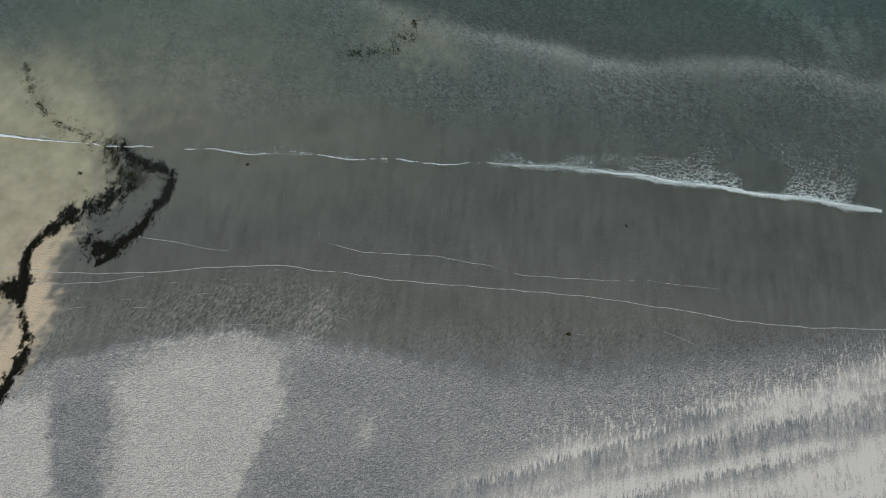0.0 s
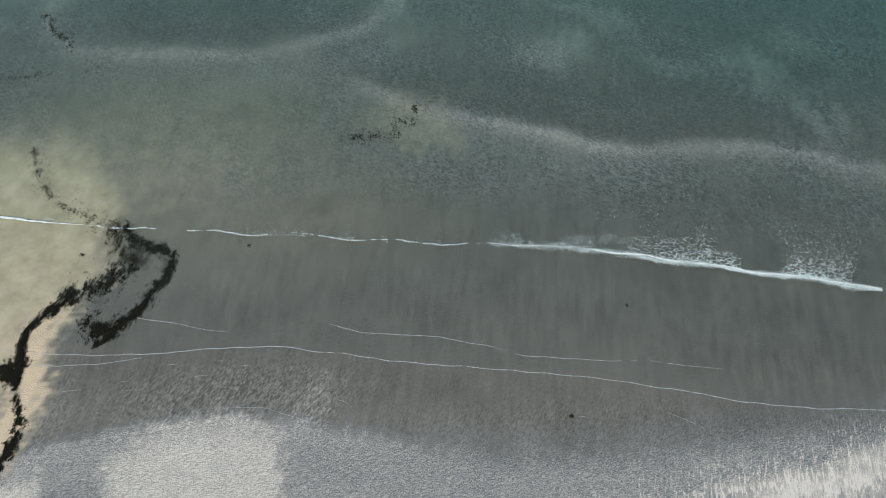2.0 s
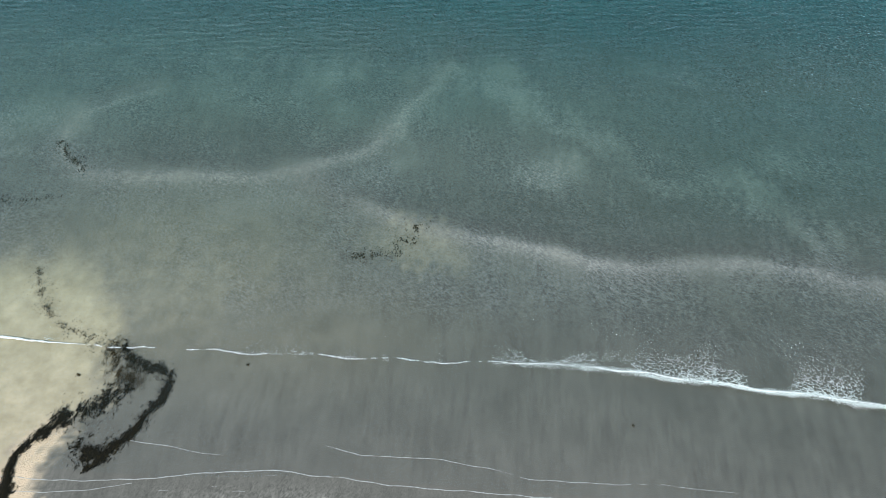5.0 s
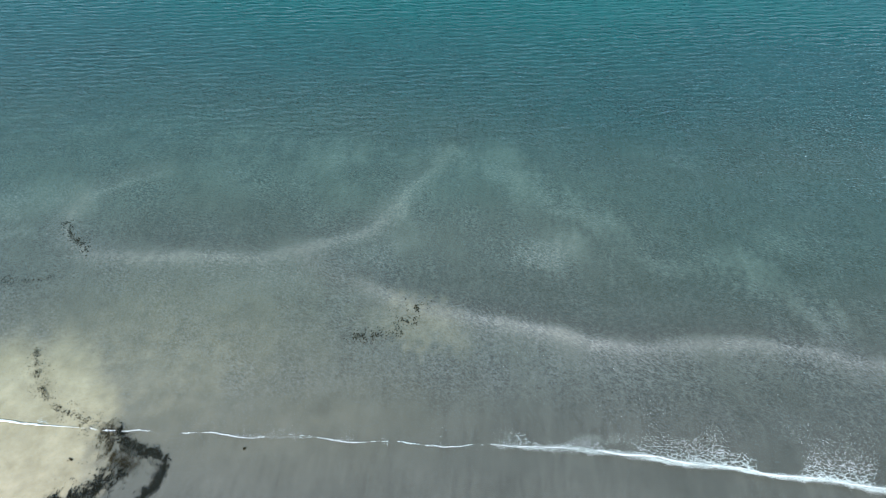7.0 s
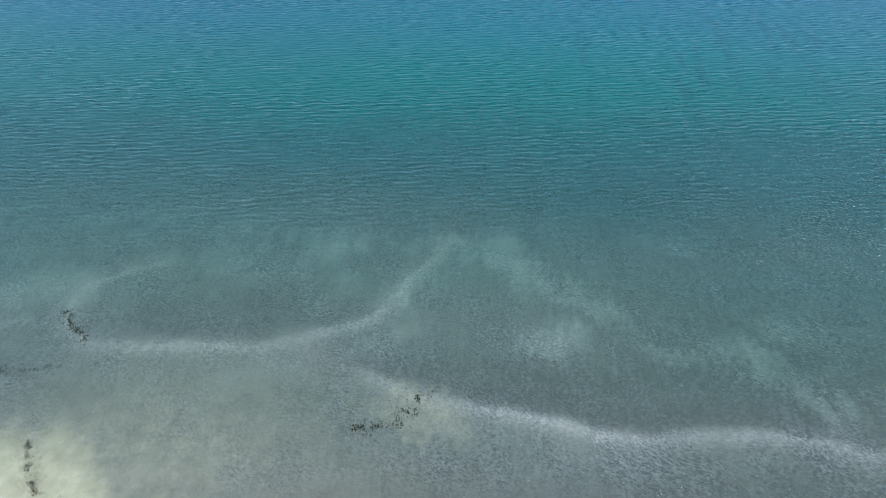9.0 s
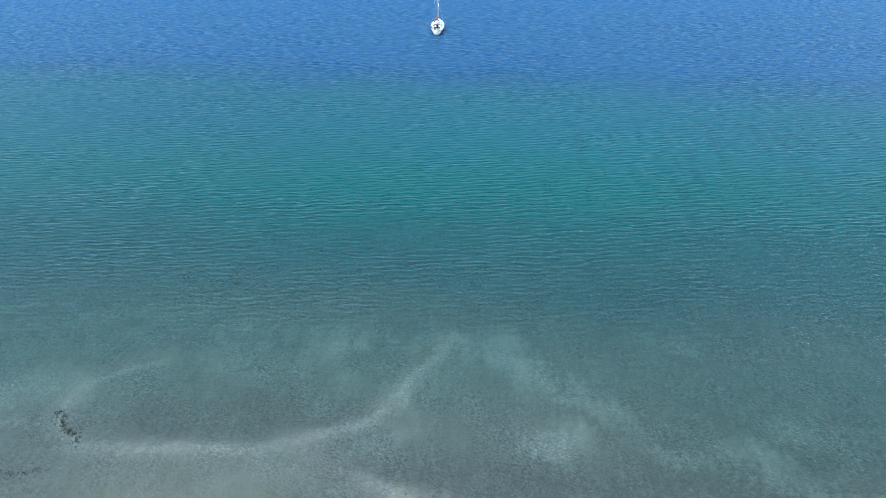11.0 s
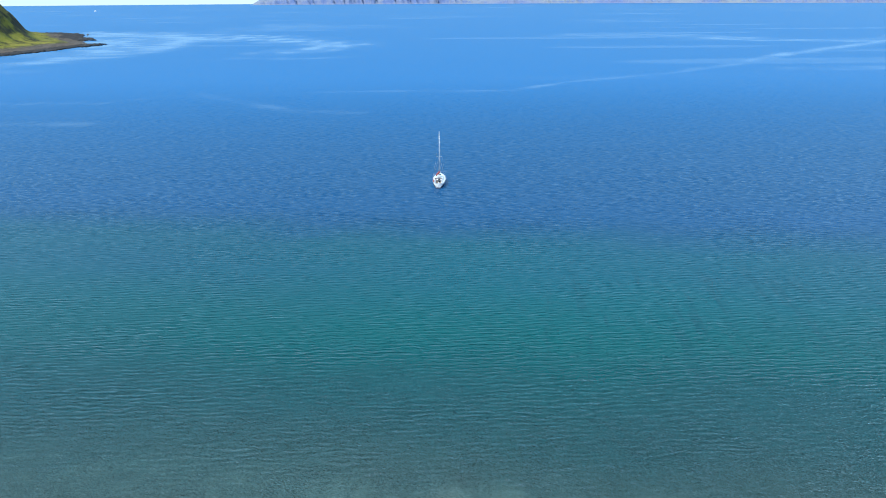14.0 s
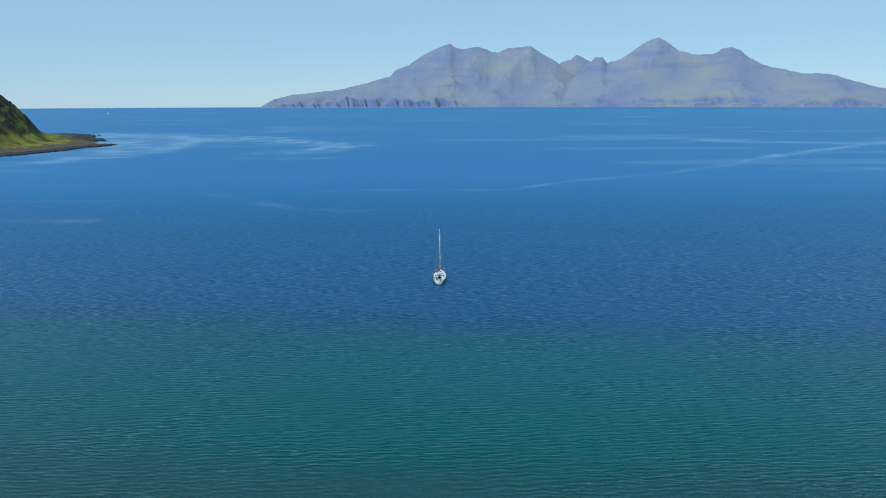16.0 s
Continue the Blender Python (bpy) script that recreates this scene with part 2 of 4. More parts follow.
def build_ground():
    xs = spread(-46, 46, 0.18, -4000, 4000)
    ys = spread(-3, 66, 0.18, -3000, 4880)
    gx, gy = np.meshgrid(xs, ys)
    x, y = gx.ravel(), gy.ravel()
    n1, n2, n3 = wobble(x, y, 6.0, 3), wobble(x, y, 1.6, 4), wobble(x, y, 0.6, 5)
    d = y - np.interp(x, SHORE_X, SHORE_Y)
    # dry sand above the reach of the wash, and its pale patches
    high = np.interp(x, [-60, -24, -21.4, -16.8, -11.5, -7.6, -2.4, 3.9, 10.0, 16.7, 25.4, 60], [12, 9.2, 10.2, 11.3, 12.0, 11.4, 10.4, 9.8, 9.9, 10.8, 11.4, 13.5])
    reach = high - y + 0.15 * n2 + 0.12 * n3
    dry = smooth(reach, -0.3, 0.4 + 1.4 * smooth(x, -4, 4))
    patch = smooth(x - np.interp(y, [2.9, 6.5, 8.9, 11.0], [-17.3, -17.4, -17.9, -16.5]) + 0.35 * n2 + 0.3 * n3, -0.9, 0.9)
    patch = patch * smooth(np.interp(y, [2.9, 4.4, 6.1, 7.6, 10.8, 11.8], [-10.2, -10.1, -9.0, -8.6, -8.6, -9.4]) - x + 0.3 * n2 + 0.25 * n3, -0.4, 0.5) * (0.35 * dry + 0.65 * smooth(reach, 0.1, 2.2))
    west = smooth(np.interp(y, [3.0, 8.0], [-19.9, -21.2]) - x + 0.2 * n2 + 0.2 * n3, -0.3, 0.5) * smooth(8.3 - y + 0.2 * n2, -0.3, 0.5)
    spot = 0.6 * blob(x + 0.2 * n3, y + 0.2 * n3, -3.9, 6.1, 0.45, 0.75, 0, 0.6)
    pale = 0.13 + 0.32 * dry + 0.05 * smooth(-d + 0.5 * n1, 2.0, 5.0)
    pale = pale + 0.32 * np.maximum(np.maximum(patch, west), spot)
    gap = (1 - patch) * (1 - west) * smooth(9.0 - y, 0, 1.5) * smooth(-x, 15.0, 16.5)
    pale = pale - 0.09 * gap - 0.05 * dry * smooth(x, -9, -7) * (1 - smooth(high - y, 2.0, 4.5)) - 0.08 * dry * (1 - patch) * smooth(-x, -2, 3) * smooth(x, -11, -9) * smooth(-y, -8, -3)
    # sand bars under water: sharp to seaward, fading towards the beach
    dist_w, _ = line_field(x, y, BAR_WEST)
    dist_e, _ = line_field(x, y, BAR_EAST)
    side_w = y - np.interp(x, [q[0] for q in BAR_WEST[6:]], [q[1] for q in BAR_WEST[6:]])
    side_e = y - np.interp(x, [q[0] for q in BAR_EAST], [q[1] for q in BAR_EAST])
    pale = pale - 0.09 * smooth(side_e, 0.2, 1.4) * (1 - smooth(side_e, 3.0, 6.5)) * smooth(x, 0, 6) * (1 - smooth(x, 21, 27))
    pale = pale - 0.10 * smooth(side_w, 0.2, 1.4) * (1 - smooth(side_w, 5, 9)) * smooth(x, -27, -23) * smooth(-x, 5, 9)
    crest_w = np.interp(x, [-30, -27, -24, -20, -15, -12, -8, -4, 0, 2], [.20, .17, .20, .28, .20, .16, .26, .24, .20, .07])
    bar_w = crest_w * np.exp(-((dist_w + 0.18 * n1) / np.where(side_w > 0, 0.5, 0.85)) ** 2) * (0.8 + 0.2 * n2 + 0.1 * n3)
    bar_w = bar_w + 0.10 * np.exp(-((dist_w + 0.8 * n1) / np.where(side_w > 0, 1.2, 3.0)) ** 2)
    crest_e = np.interp(x, [-10, -7, -4, -1, 3, 7, 11, 13.5, 15.5, 19, 25, 30, 42], [.02, .10, .20, .17, .21, .29, .31, .19, .15, .22, .24, .20, .16])
    bar_e = crest_e * np.exp(-((dist_e + 0.18 * n1) / np.where(side_e > 0, 0.42, 0.8)) ** 2) * (0.85 + 0.15 * n2 + 0.08 * n3)
    bar_e = bar_e + 0.12 * np.exp(-((dist_e + 0.7 * n1) / np.where(side_e > 0, 0.9, 3.2)) ** 2) * smooth(x, -9, -3)
    pale = pale + np.maximum(bar_w, bar_e)
    for cx, cy, rx, ry, turn, k in ((-26.3, 58.6, 5, 1.8, 8, .12), (-9.5, 52.6, 2.2, 3.4, -45, .17), (-17.4, 56.6, 3.5, 1.5, 10, .12), (4.9, 52.4, 2.2, 2.2, 0, .18), (7.5, 48.4, 1.8, 3.4, 35, .18),
                                    (12.8, 43.6, 1.4, 3.6, 50, .15), (9.0, 39.9, 1.8, 1.7, 0, .20), (23.4, 37.3, 1.3, 2.2, 30, .24), (26.8, 33.0, 1.2, 2.4, 25, .22), (-8.7, 46.8, 1.4, 2.4, 0, .13),
                                    (20.6, 52.0, 4, 1.6, -10, .10), (27.5, 40.6, 2.2, 1.6, 0, .14), (-18.4, 50.8, 3.0, 2.2, 0, .11), (17.8, 38.2, 2.4, 1.0, -15, .13), (-34.5, 46.4, 4, 2.2, 15, .14),
                                    (-34.8, 42.4, 3.5, 0.6, 6, .13), (-4.0, 40.0, 2.6, 0.8, 20, .08), (-2.6, 45.2, 0.5, 2.6, -8, .10), (-12.5, 36.6, 4.2, 1.4, 22, .08)):
        pale = pale + 1.35 * k * blob(x + 0.8 * n1 + 0.5 * n2, y + 0.6 * n1 + 0.5 * n2, cx, cy, rx, ry, turn, 0.85)
    # the outer edge of the shallows: a broken pale lip where the bed drops away
    lip = np.interp(x, [-40, -30, -18, -8, 2, 8, 15, 22, 27, 40], [60, 57.5, 55.5, 54, 52.5, 49, 43.5, 38.5, 34.5, 30]) - y + 1.6 * n1 + 0.5 * n2
    pale = pale + 0.15 * np.exp(-(lip / np.where(lip < 0, 0.9, 2.4)) ** 2) * np.clip(0.6 + 0.9 * wobble(x, y, 4.0, 23), 0, 1) * (1 - 0.55 * smooth(x, 6, 14))
    pale = pale + 0.05 * smooth(np.interp(x, [q[0] for q in BAR_EAST], [q[1] for q in BAR_EAST]) - y, 0, 3) * smooth(y, 25, 29) + 0.09 * smooth(y, 35, 41) + 0.06 * smooth(y, 42, 48)
    pale = pale - 0.055 * smooth(x + n1, 11, 17) * smooth(d, 0, 4) - 0.03 * smooth(d, 1, 4) * (1 - smooth(y, 26, 31)) * smooth(x, -14, -6)
    pale = pale - 0.035 * blob(x + n2, y + 0.5 * n2, -15, 14.0, 7, 1.8, 0, 0.6)
    # yellow shell sand: the stream across the beach, its bright banks, and the flat that it feeds
    stream, _ = line_field(x, y, STREAM)
    bank = (1 - smooth(stream + 0.3 * n2 + 0.25 * n3, 0.3, 1.75)) * smooth(20.5 - y, 0, 3)
    tan = bank
    flat = smooth(np.interp(y, [10, 14, 17, 20, 23, 26, 30, 34], [-24.2, -23.8, -23.2, -20.8, -20.2, -20.6, -21.8, -24.0]) - x + 1.1 * n1 + 0.4 * n2, -1.0 - 1.5 * smooth(y, 24, 30), 1.6 + 2.5 * smooth(y, 24, 30)) * smooth(y, 9, 12) * (1 - smooth(y + 0.8 * n1, 29, 35))
    tan = np.maximum(tan, 0.85 * flat)
    tan = np.maximum(tan, 0.32 * blob(x + n1, y + n2, -1.8, 32.6, 3.6, 2.0, -20, 0.7))
    tan = np.maximum(tan, 0.30 * blob(x + n1, y, -20, 30.5, 11, 6.5, 8, 0.8))
    tan = np.maximum(tan, 0.13 * blob(x + n1, y, -12, 26, 11, 4.5, 0, 0.8))
    pale = np.maximum(pale, 0.075 + 0.015 * n2)
    # drifts of pale sand high on the beach
    drift = np.interp(x, [-8, -2.3, 6.7, 16.1, 25, 60], [1.2, 2.9, 5.6, 7.7, 10.2, 17]) + 0.3 * n1 - y
    streak = smooth(drift, -0.6, 0.9) * smooth(x, -5, 4)
    tuft = smooth(drift, -2.9, -0.3) * (1 - smooth(drift, 0.2, 1.4)) * smooth(x, 0, 11)
    pale = pale + 0.18 * streak + 0.06 * streak * smooth(drift, 1.5, 4.0)
    rough = np.maximum(blob(x + n2, y + 0.4 * n2, -12.0, 13.0, 6.6, 1.7, 3, 0.7), blob(x + 0.6 * n2, y + 0.5 * n2, -7.1, 12.7, 1.3, 1.9, 0, 0.6))
    rough = np.maximum(rough, 0.7 * blob(x + n2, y, -21.8, 11.2, 1.2, 3.6, -8, 0.6))
    rough = np.maximum(rough, 0.4 * blob(x + n2, y + 0.5 * n2, 6.5, 11.0, 12.0, 1.3, 0, 0.7))
    pale = pale + 0.08 * rough + 0.08 * blob(x + 0.5 * n2, y + 0.4 * n2, -7.1, 12.7, 0.9, 1.6, 0, 0.7)
    wide = 1.5 * smooth(x, -6, 2)
    wet = (1 - smooth(high - y + 0.3 * n2, -0.7 - wide, 0.6 + wide)) * (1 - bank)
    fields = {"pale": pale, "tan": tan, "streak": streak, "tuft": tuft, "wet": wet, "rough": rough, "under": smooth(d, 8.5, 14) * (0.7 + 0.3 * n1)}
    return tagged(grid_mesh("ground", x, y, bed(x, y), len(xs), len(ys), fields, sand_material()),
                  "black and white sand beach running down under clear shallow water", "beach", kind="structure")


# ------------------------------------------------------------ sea
BREAKER = [(-60, 28.0), (-28.1, 24.9), (-25.1, 24.5), (-22.2, 24.2), (-19.6, 24.0), (-14.9, 23.7), (-10.6, 23.5), (-6.3, 23.2), (-2.7, 22.8), (0.8, 22.7), (3.3, 22.6), (7.9, 22.3), (11.4, 21.9), (13.8, 21.4), (16.5, 21.0), (19.9, 20.4), (23.2, 19.9), (27.0, 19.2), (50, 15.4)]
# streaks of smooth water: half-width as a share of the distance squared (1e-4), strength, line
SLICKS = ((0.85, 1.05, [(-300, 452), (-278, 477), (-259, 510), (-244, 566), (-242, 667), (-252, 767), (-308, 853), (-387, 874)]),
          (0.55, 1.1, [(-262, 600), (-285, 650), (-300, 720), (-330, 760)]),
          (0.75, 1.0, [(-252, 767), (-214, 808), (-153, 749), (-81, 662), (-103, 586), (-118, 575)]),
          (0.35, 0.6, [(-139, 522), (-98, 514), (-62, 532)]),
          (0.28, 0.8, [(-176, 296), (-136, 298), (-115, 316), (-69, 330), (-19, 330), (32, 330), (63, 363), (134, 410), (184, 457), (243, 528), (326, 608), (425, 707), (700, 960)]),
          (0.5, 0.8, [(264, 732), (309, 708), (410, 681), (600, 660)]), (0.5, 0.7, [(204, 426), (260, 427), (400, 430)]), (0.6, 0.8, [(-200, 247), (-148, 247), (-119, 247)]),
          (0.5, 0.8, [(151, 809), (245, 799), (298, 749)]), (0.5, 0.75, [(-106, 326), (-53, 273), (-28, 268)]), (0.4, 0.6, [(-235, 1156), (-179, 988), (-265, 1034)]))


def water_material():
    m = Mat("sea_water")
    p = m.pos()
    depth, slick, off = m.attr("depth"), m.attr("slick"), m.attr("off")

    def slope(vec, scale, detail, k):
        """A centred noise, times k."""
        return m.math("MULTIPLY", m.math("SUBTRACT", m.noise(vec, scale, detail, 0.55, 0.25), 0.5), k)

    brushed = m.math("MULTIPLY", slick, m.span(m.noise(m.map(p, (0.12, 1.0, 1), (0, 0, 4)), 0.06, 4.0, 0.6), 0.34, 0.54, 0.72, 1.0))
    calm = m.span(brushed, 0, 1, 1.0, 0.14)
    far = m.span(off, 40, 60)

    def train(length, turn, bend, k):
        """A train of wavelets of that length."""
        n = m.t.nodes.new("ShaderNodeTexWave")
        n.bands_direction = "Y"
        m.put(n.inputs["Vector"], m.map(p, (1, 1, 1), (0, 0, turn)))
        n.inputs["Scale"].default_value = math.tau / (20 * length)
        n.inputs["Distortion"].default_value, n.inputs["Detail"].default_value = bend, 2.0
        n.inputs["Detail Scale"].default_value = 0.9
        return m.math("MULTIPLY", m.math("SUBTRACT", n.outputs["Fac"], 0.5), k)

    # short chop everywhere; trains of wavelets and longer crests further out
    chop = m.math("ADD", train(0.34, -40.0, 11.0, 1.1), train(0.26, -12.0, 11.0, 0.9))
    chop = m.math("ADD", chop, slope(m.map(p, (0.55, 1.0, 1), (0, 0, -38)), 6.4, 3.0, 9.5))
    chop = m.math("MULTIPLY", chop, m.span(m.noise(p, 0.25, 3.0, 0.6), 0.3, 0.7, 0.55, 1.25))
    chop = m.math("ADD", chop, m.span(train(0.95, -6.0, 12.0, 1.0), 0.40, 0.5, 0.0, 0.65))        # thin sharp crests
    chop_x = m.math("MULTIPLY_ADD", chop, 0.6, slope(m.map(p, (1.1, 0.9, 1)), 7.0, 3.0, 5.0))
    chop_y = m.math("MULTIPLY_ADD", chop, 0.8, slope(m.map(p, (0.8, 1.2, 1), loc=(31, 7, 0)), 7.0, 3.0, 5.0))
    gust = m.span(m.noise(m.map(p, (0.35, 1, 1)), 0.12, 3.0, 0.6), 0.3, 0.7, 0.5, 1.3)
    crest = m.math("ADD", m.math("ADD", train(0.95, 6.0, 6.0, 0.165), train(0.62, -3.0, 6.0, 0.165)), slope(m.map(p, (0.34, 1.0, 1), (0, 0, 3)), 2.0, 3.0, 0.5))
    crest = m.math("MULTIPLY", m.math("MULTIPLY", crest, gust), far)
    crest = m.math("MULTIPLY", crest, m.span(off, 120, 230, 1.0, 0.4))
    wave = m.math("MULTIPLY", slope(m.map(p, (0.5, 1.0, 1), (0, 0, -5)), 1.0, 4.0, 0.85), m.span(off, 60, 170))
    # steep little faces towards the beach
    dash = m.span(m.noise(m.map(p, (0.45, 1.0, 1), (0, 0, 2)), 1.7, 2.0, 0.6, 0.2), 0.44, 0.66, 0.01, -0.12)
    dash = m.math("MULTIPLY", m.math("MULTIPLY", dash, gust), m.span(off, 85, 150))
    # onshore waves: their steeper sides face the beach
    lean = m.span(off, 60, 330, 0.0, -0.21)

    def normal(share, steep, long, faces=None):
        """The surface's normal with that share of the chop, the wavelets and the longer waves."""
        sx = m.math("MULTIPLY", m.math("MULTIPLY", chop_x, share), calm)
        sy = m.math("MULTIPLY", m.math("ADD", m.math("ADD", m.math("MULTIPLY", chop_y, share), m.math("MULTIPLY", crest, steep)), m.math("MULTIPLY_ADD", wave, long, lean)), calm)
        if faces:
            sy = m.math("MULTIPLY_ADD", faces, calm, sy)
        tilt = m.t.nodes.new("ShaderNodeCombineXYZ")
        m.put(tilt.inputs[0], sx)
        m.put(tilt.inputs[1], sy)
        add = m.t.nodes.new("ShaderNodeVectorMath")
        m.put(add.inputs[0], m.t.nodes.new("ShaderNodeNewGeometry").outputs["Normal"])
        m.put(add.inputs[1], tilt.outputs[0])
        unit = m.t.nodes.new("ShaderNodeVectorMath")
        unit.operation = "NORMALIZE"
        m.put(unit.inputs[0], add.outputs[0])
        return unit.outputs[0]

    small = m.math("MULTIPLY", m.span(off, 48, 92, 1.0, 0.10), m.span(depth, 0.07, 0.24, 0.28, 1.0))
    n, shine = normal(m.math("MULTIPLY", small, -1.5), -3.2, -1.2), normal(m.math("MULTIPLY", small, 0.17), m.span(off, 66, 110, 0.92, 0.5), 0.4, dash)
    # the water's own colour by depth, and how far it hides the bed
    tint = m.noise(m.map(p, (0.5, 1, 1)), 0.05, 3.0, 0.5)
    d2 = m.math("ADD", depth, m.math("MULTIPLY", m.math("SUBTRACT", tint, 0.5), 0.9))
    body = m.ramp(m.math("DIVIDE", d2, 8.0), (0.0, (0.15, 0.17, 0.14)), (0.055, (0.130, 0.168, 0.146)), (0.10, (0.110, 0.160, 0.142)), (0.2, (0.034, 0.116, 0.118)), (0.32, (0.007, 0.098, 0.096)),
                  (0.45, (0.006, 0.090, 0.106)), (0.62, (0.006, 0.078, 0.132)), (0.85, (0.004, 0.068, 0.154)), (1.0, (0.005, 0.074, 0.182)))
    lit = m.attr("sandy")                       # pale sand under the green water, dark weed beds to either side
    rich = m.mix(m.span(off, 54, 70), body, m.mix(1.0, body, m.mix(lit, (0.75, 0.955, 1.0), (0.45, 1.08, 1.06)), "MULTIPLY"))
    streaks = m.span(m.noise(m.map(p, (1.0, 0.10, 1), (0, 0, -7)), 0.42, 3.0, 0.6), 0.52, 0.66)       # narrow darker streaks running out from the beach
    rich = m.mix(m.math("MULTIPLY", m.math("MULTIPLY", streaks, m.attr("streaked")), 0.4), rich, (0.002, 0.056, 0.072))
    murky = m.mix(0.15, rich, (0.035, 0.085, 0.105))
    body = m.mix(m.math("MULTIPLY", m.math("SUBTRACT", 1.0, lit), m.math("MULTIPLY", m.span(off, 110, 75, 0.0, 1.0), m.span(off, 52, 66))), rich, murky)
    clearness = m.ramp(m.math("DIVIDE", depth, 3.0), (0.0, (0.97, 0.98, 0.98)), (0.35, (0.72, 0.93, 0.885)), (1.0, (0.4, 0.8, 0.8)))
    hide = m.ramp(m.math("DIVIDE", depth, 4.0), (0.0, 0.0), (0.05, 0.05), (0.10, 0.25), (0.25, 0.38), (0.42, 0.66), (0.62, 0.92), (0.9, 1.0))
    # sky reflection and haze painted in: paler blue with distance from the beach
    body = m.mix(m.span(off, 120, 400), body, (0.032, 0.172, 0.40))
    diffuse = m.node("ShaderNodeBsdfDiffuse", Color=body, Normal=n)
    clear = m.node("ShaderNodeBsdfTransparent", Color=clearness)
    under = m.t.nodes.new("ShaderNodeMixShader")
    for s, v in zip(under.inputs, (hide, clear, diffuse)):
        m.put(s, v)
    gloss = m.node("ShaderNodeBsdfGlossy", Color=(0.9, 1, 1), Roughness=0.12, Normal=shine)
    facing = m.t.nodes.new("ShaderNodeLayerWeight")
    facing.inputs["Blend"].default_value = 0.5
    m.put(facing.inputs["Normal"], shine)
    fres = m.math("MULTIPLY_ADD", m.math("POWER", facing.outputs["Facing"], 5.0), 0.78, 0.013)
    top = m.t.nodes.new("ShaderNodeMixShader")
    for s, v in zip(top.inputs, (fres, under.outputs[0], gloss)):
        m.put(s, v)
    return m.finish(top.outputs[0])


def swell(x, y):
    """Height of the sea's surface: one small breaking wave, and low swell."""
    dist, _ = line_field(x, y, BREAKER)
    sea = np.where(y > np.interp(x, [q[0] for q in BREAKER], [q[1] for q in BREAKER]), 1, -1)
    z = 0.16 * np.exp(-np.where(sea > 0, dist / 0.9, dist / 0.22) ** 2) * (0.35 + 0.65 * smooth(x, -30, 20))
    return z + 0.03 * wobble(x, y, 5, 9) * smooth(y, 22, 40)


def build_water():
    radii = np.concatenate([np.arange(6, 62, 0.22), 62 * (4900 / 62) ** np.linspace(0, 1, 230)])
    az = np.radians(np.concatenate([np.arange(-88, -36, 1.0), np.arange(-36, 36, 0.3), np.arange(36, 88.5, 1.0)]))
    r, a = np.meshgrid(radii, az, indexing="ij")
    x, y, r = (r * np.sin(a)).ravel(), (r * np.cos(a)).ravel(), r.ravel()
    depth = -bed(x, y) + 0.3 * smooth(x, 6, 26) * smooth(y, 31, 37) * (1 - smooth(y, 40, 50)) + 0.15 * smooth(y, 41, 47) * (1 - smooth(y, 55, 70))
    edge = y + 0.13 * x + 2.0 * wobble(x, y, 30, 8) + 1.2 * wobble(x, y, 9, 18)
    depth = np.maximum(depth, 3.9 * smooth(edge, 66, 104) + 4.1 * smooth(edge, 113, 141))
    slick = 0 * x
    for k, (wide, strong, pts) in enumerate(SLICKS):
        ds, _ = line_field(x, y, pts)
        w = np.clip(wide * 1e-4 * r * r, 3, 90)
        slick = np.maximum(slick, strong * np.exp(-((ds + 0.35 * w * wobble(x, y, 50, 11 + k)) / w) ** 2) * (0.78 + 0.3 * wobble(x, y, 40, 21 + k)))
    slick = np.maximum(slick, 0.5 * smooth(wobble(x * 0.35, y, 130, 31), 0.45, 0.95) * smooth(y, 250, 500))
    sandy = blob(x + 8 * wobble(x, y, 30, 71), y + 5 * wobble(x, y, 25, 72), 16, 94, 40, 27, 8, 0.8)
    water = grid_mesh("water", x, y, swell(x, y), len(az), len(radii), {"depth": np.clip(depth, 0, 9), "slick": np.clip(slick, 0, 1), "off": y, "sandy": sandy, "streaked": blob(x + 6 * wobble(x, y, 20, 73), y, 34, 90, 26, 15, 0, 0.6)}, water_material())
    return tagged(water, "clear rippled sea, green in the shallows and blue further out", "sea", kind="structure")


build_ground()
build_water()


# ------------------------------------------------------------ mesh helpers
def thing(name, label, category, at=(0, 0, 0), turn=0.0, group="", kind=""):
    ob = new(name)
    ob.empty_display_size = 0.2
    ob.matrix_world = pose(*at, 0, 0, turn)
    return tagged(ob, label, category, group, kind)


def part(name, bm, material, parent, label="", shade=True):
    me = bpy.data.meshes.new(name)
    bm.normal_update()
    bm.to_mesh(me)
    bm.free()
    if shade:
        me.polygons.foreach_set("use_smooth", np.ones(len(me.polygons), bool))
    me.materials.append(material)
    ob = new(name, me)
    ob.parent = parent
    if label:
        ob["label"] = label
    return ob


def raw_mesh(name, verts, faces, material, smooth_faces=False):
    me = bpy.data.meshes.new(name)
    me.from_pydata(verts, [], faces)
    if smooth_faces:
        me.polygons.foreach_set("use_smooth", np.ones(len(me.polygons), bool))
    me.materials.append(material)
    me.update()
    return new(name, me)


def tube(bm, a, b, r0, r1=None, n=8):
    """A round bar from a to b."""
    a, b, r1 = Vector(a), Vector(b), r0 if r1 is None else r1
    q = (b - a).to_track_quat("Z", "Y")
    rings = []
    for c, r in ((a, r0), (b, r1)):
        rings.append([bm.verts.new(c + q @ Vector((r * math.cos(k * math.tau / n), r * math.sin(k * math.tau / n), 0))) for k in range(n)])
    for k in range(n):
        bm.faces.new((rings[0][k], rings[0][(k + 1) % n], rings[1][(k + 1) % n], rings[1][k]))
    bm.faces.new(rings[0][::-1])
    bm.faces.new(rings[1])


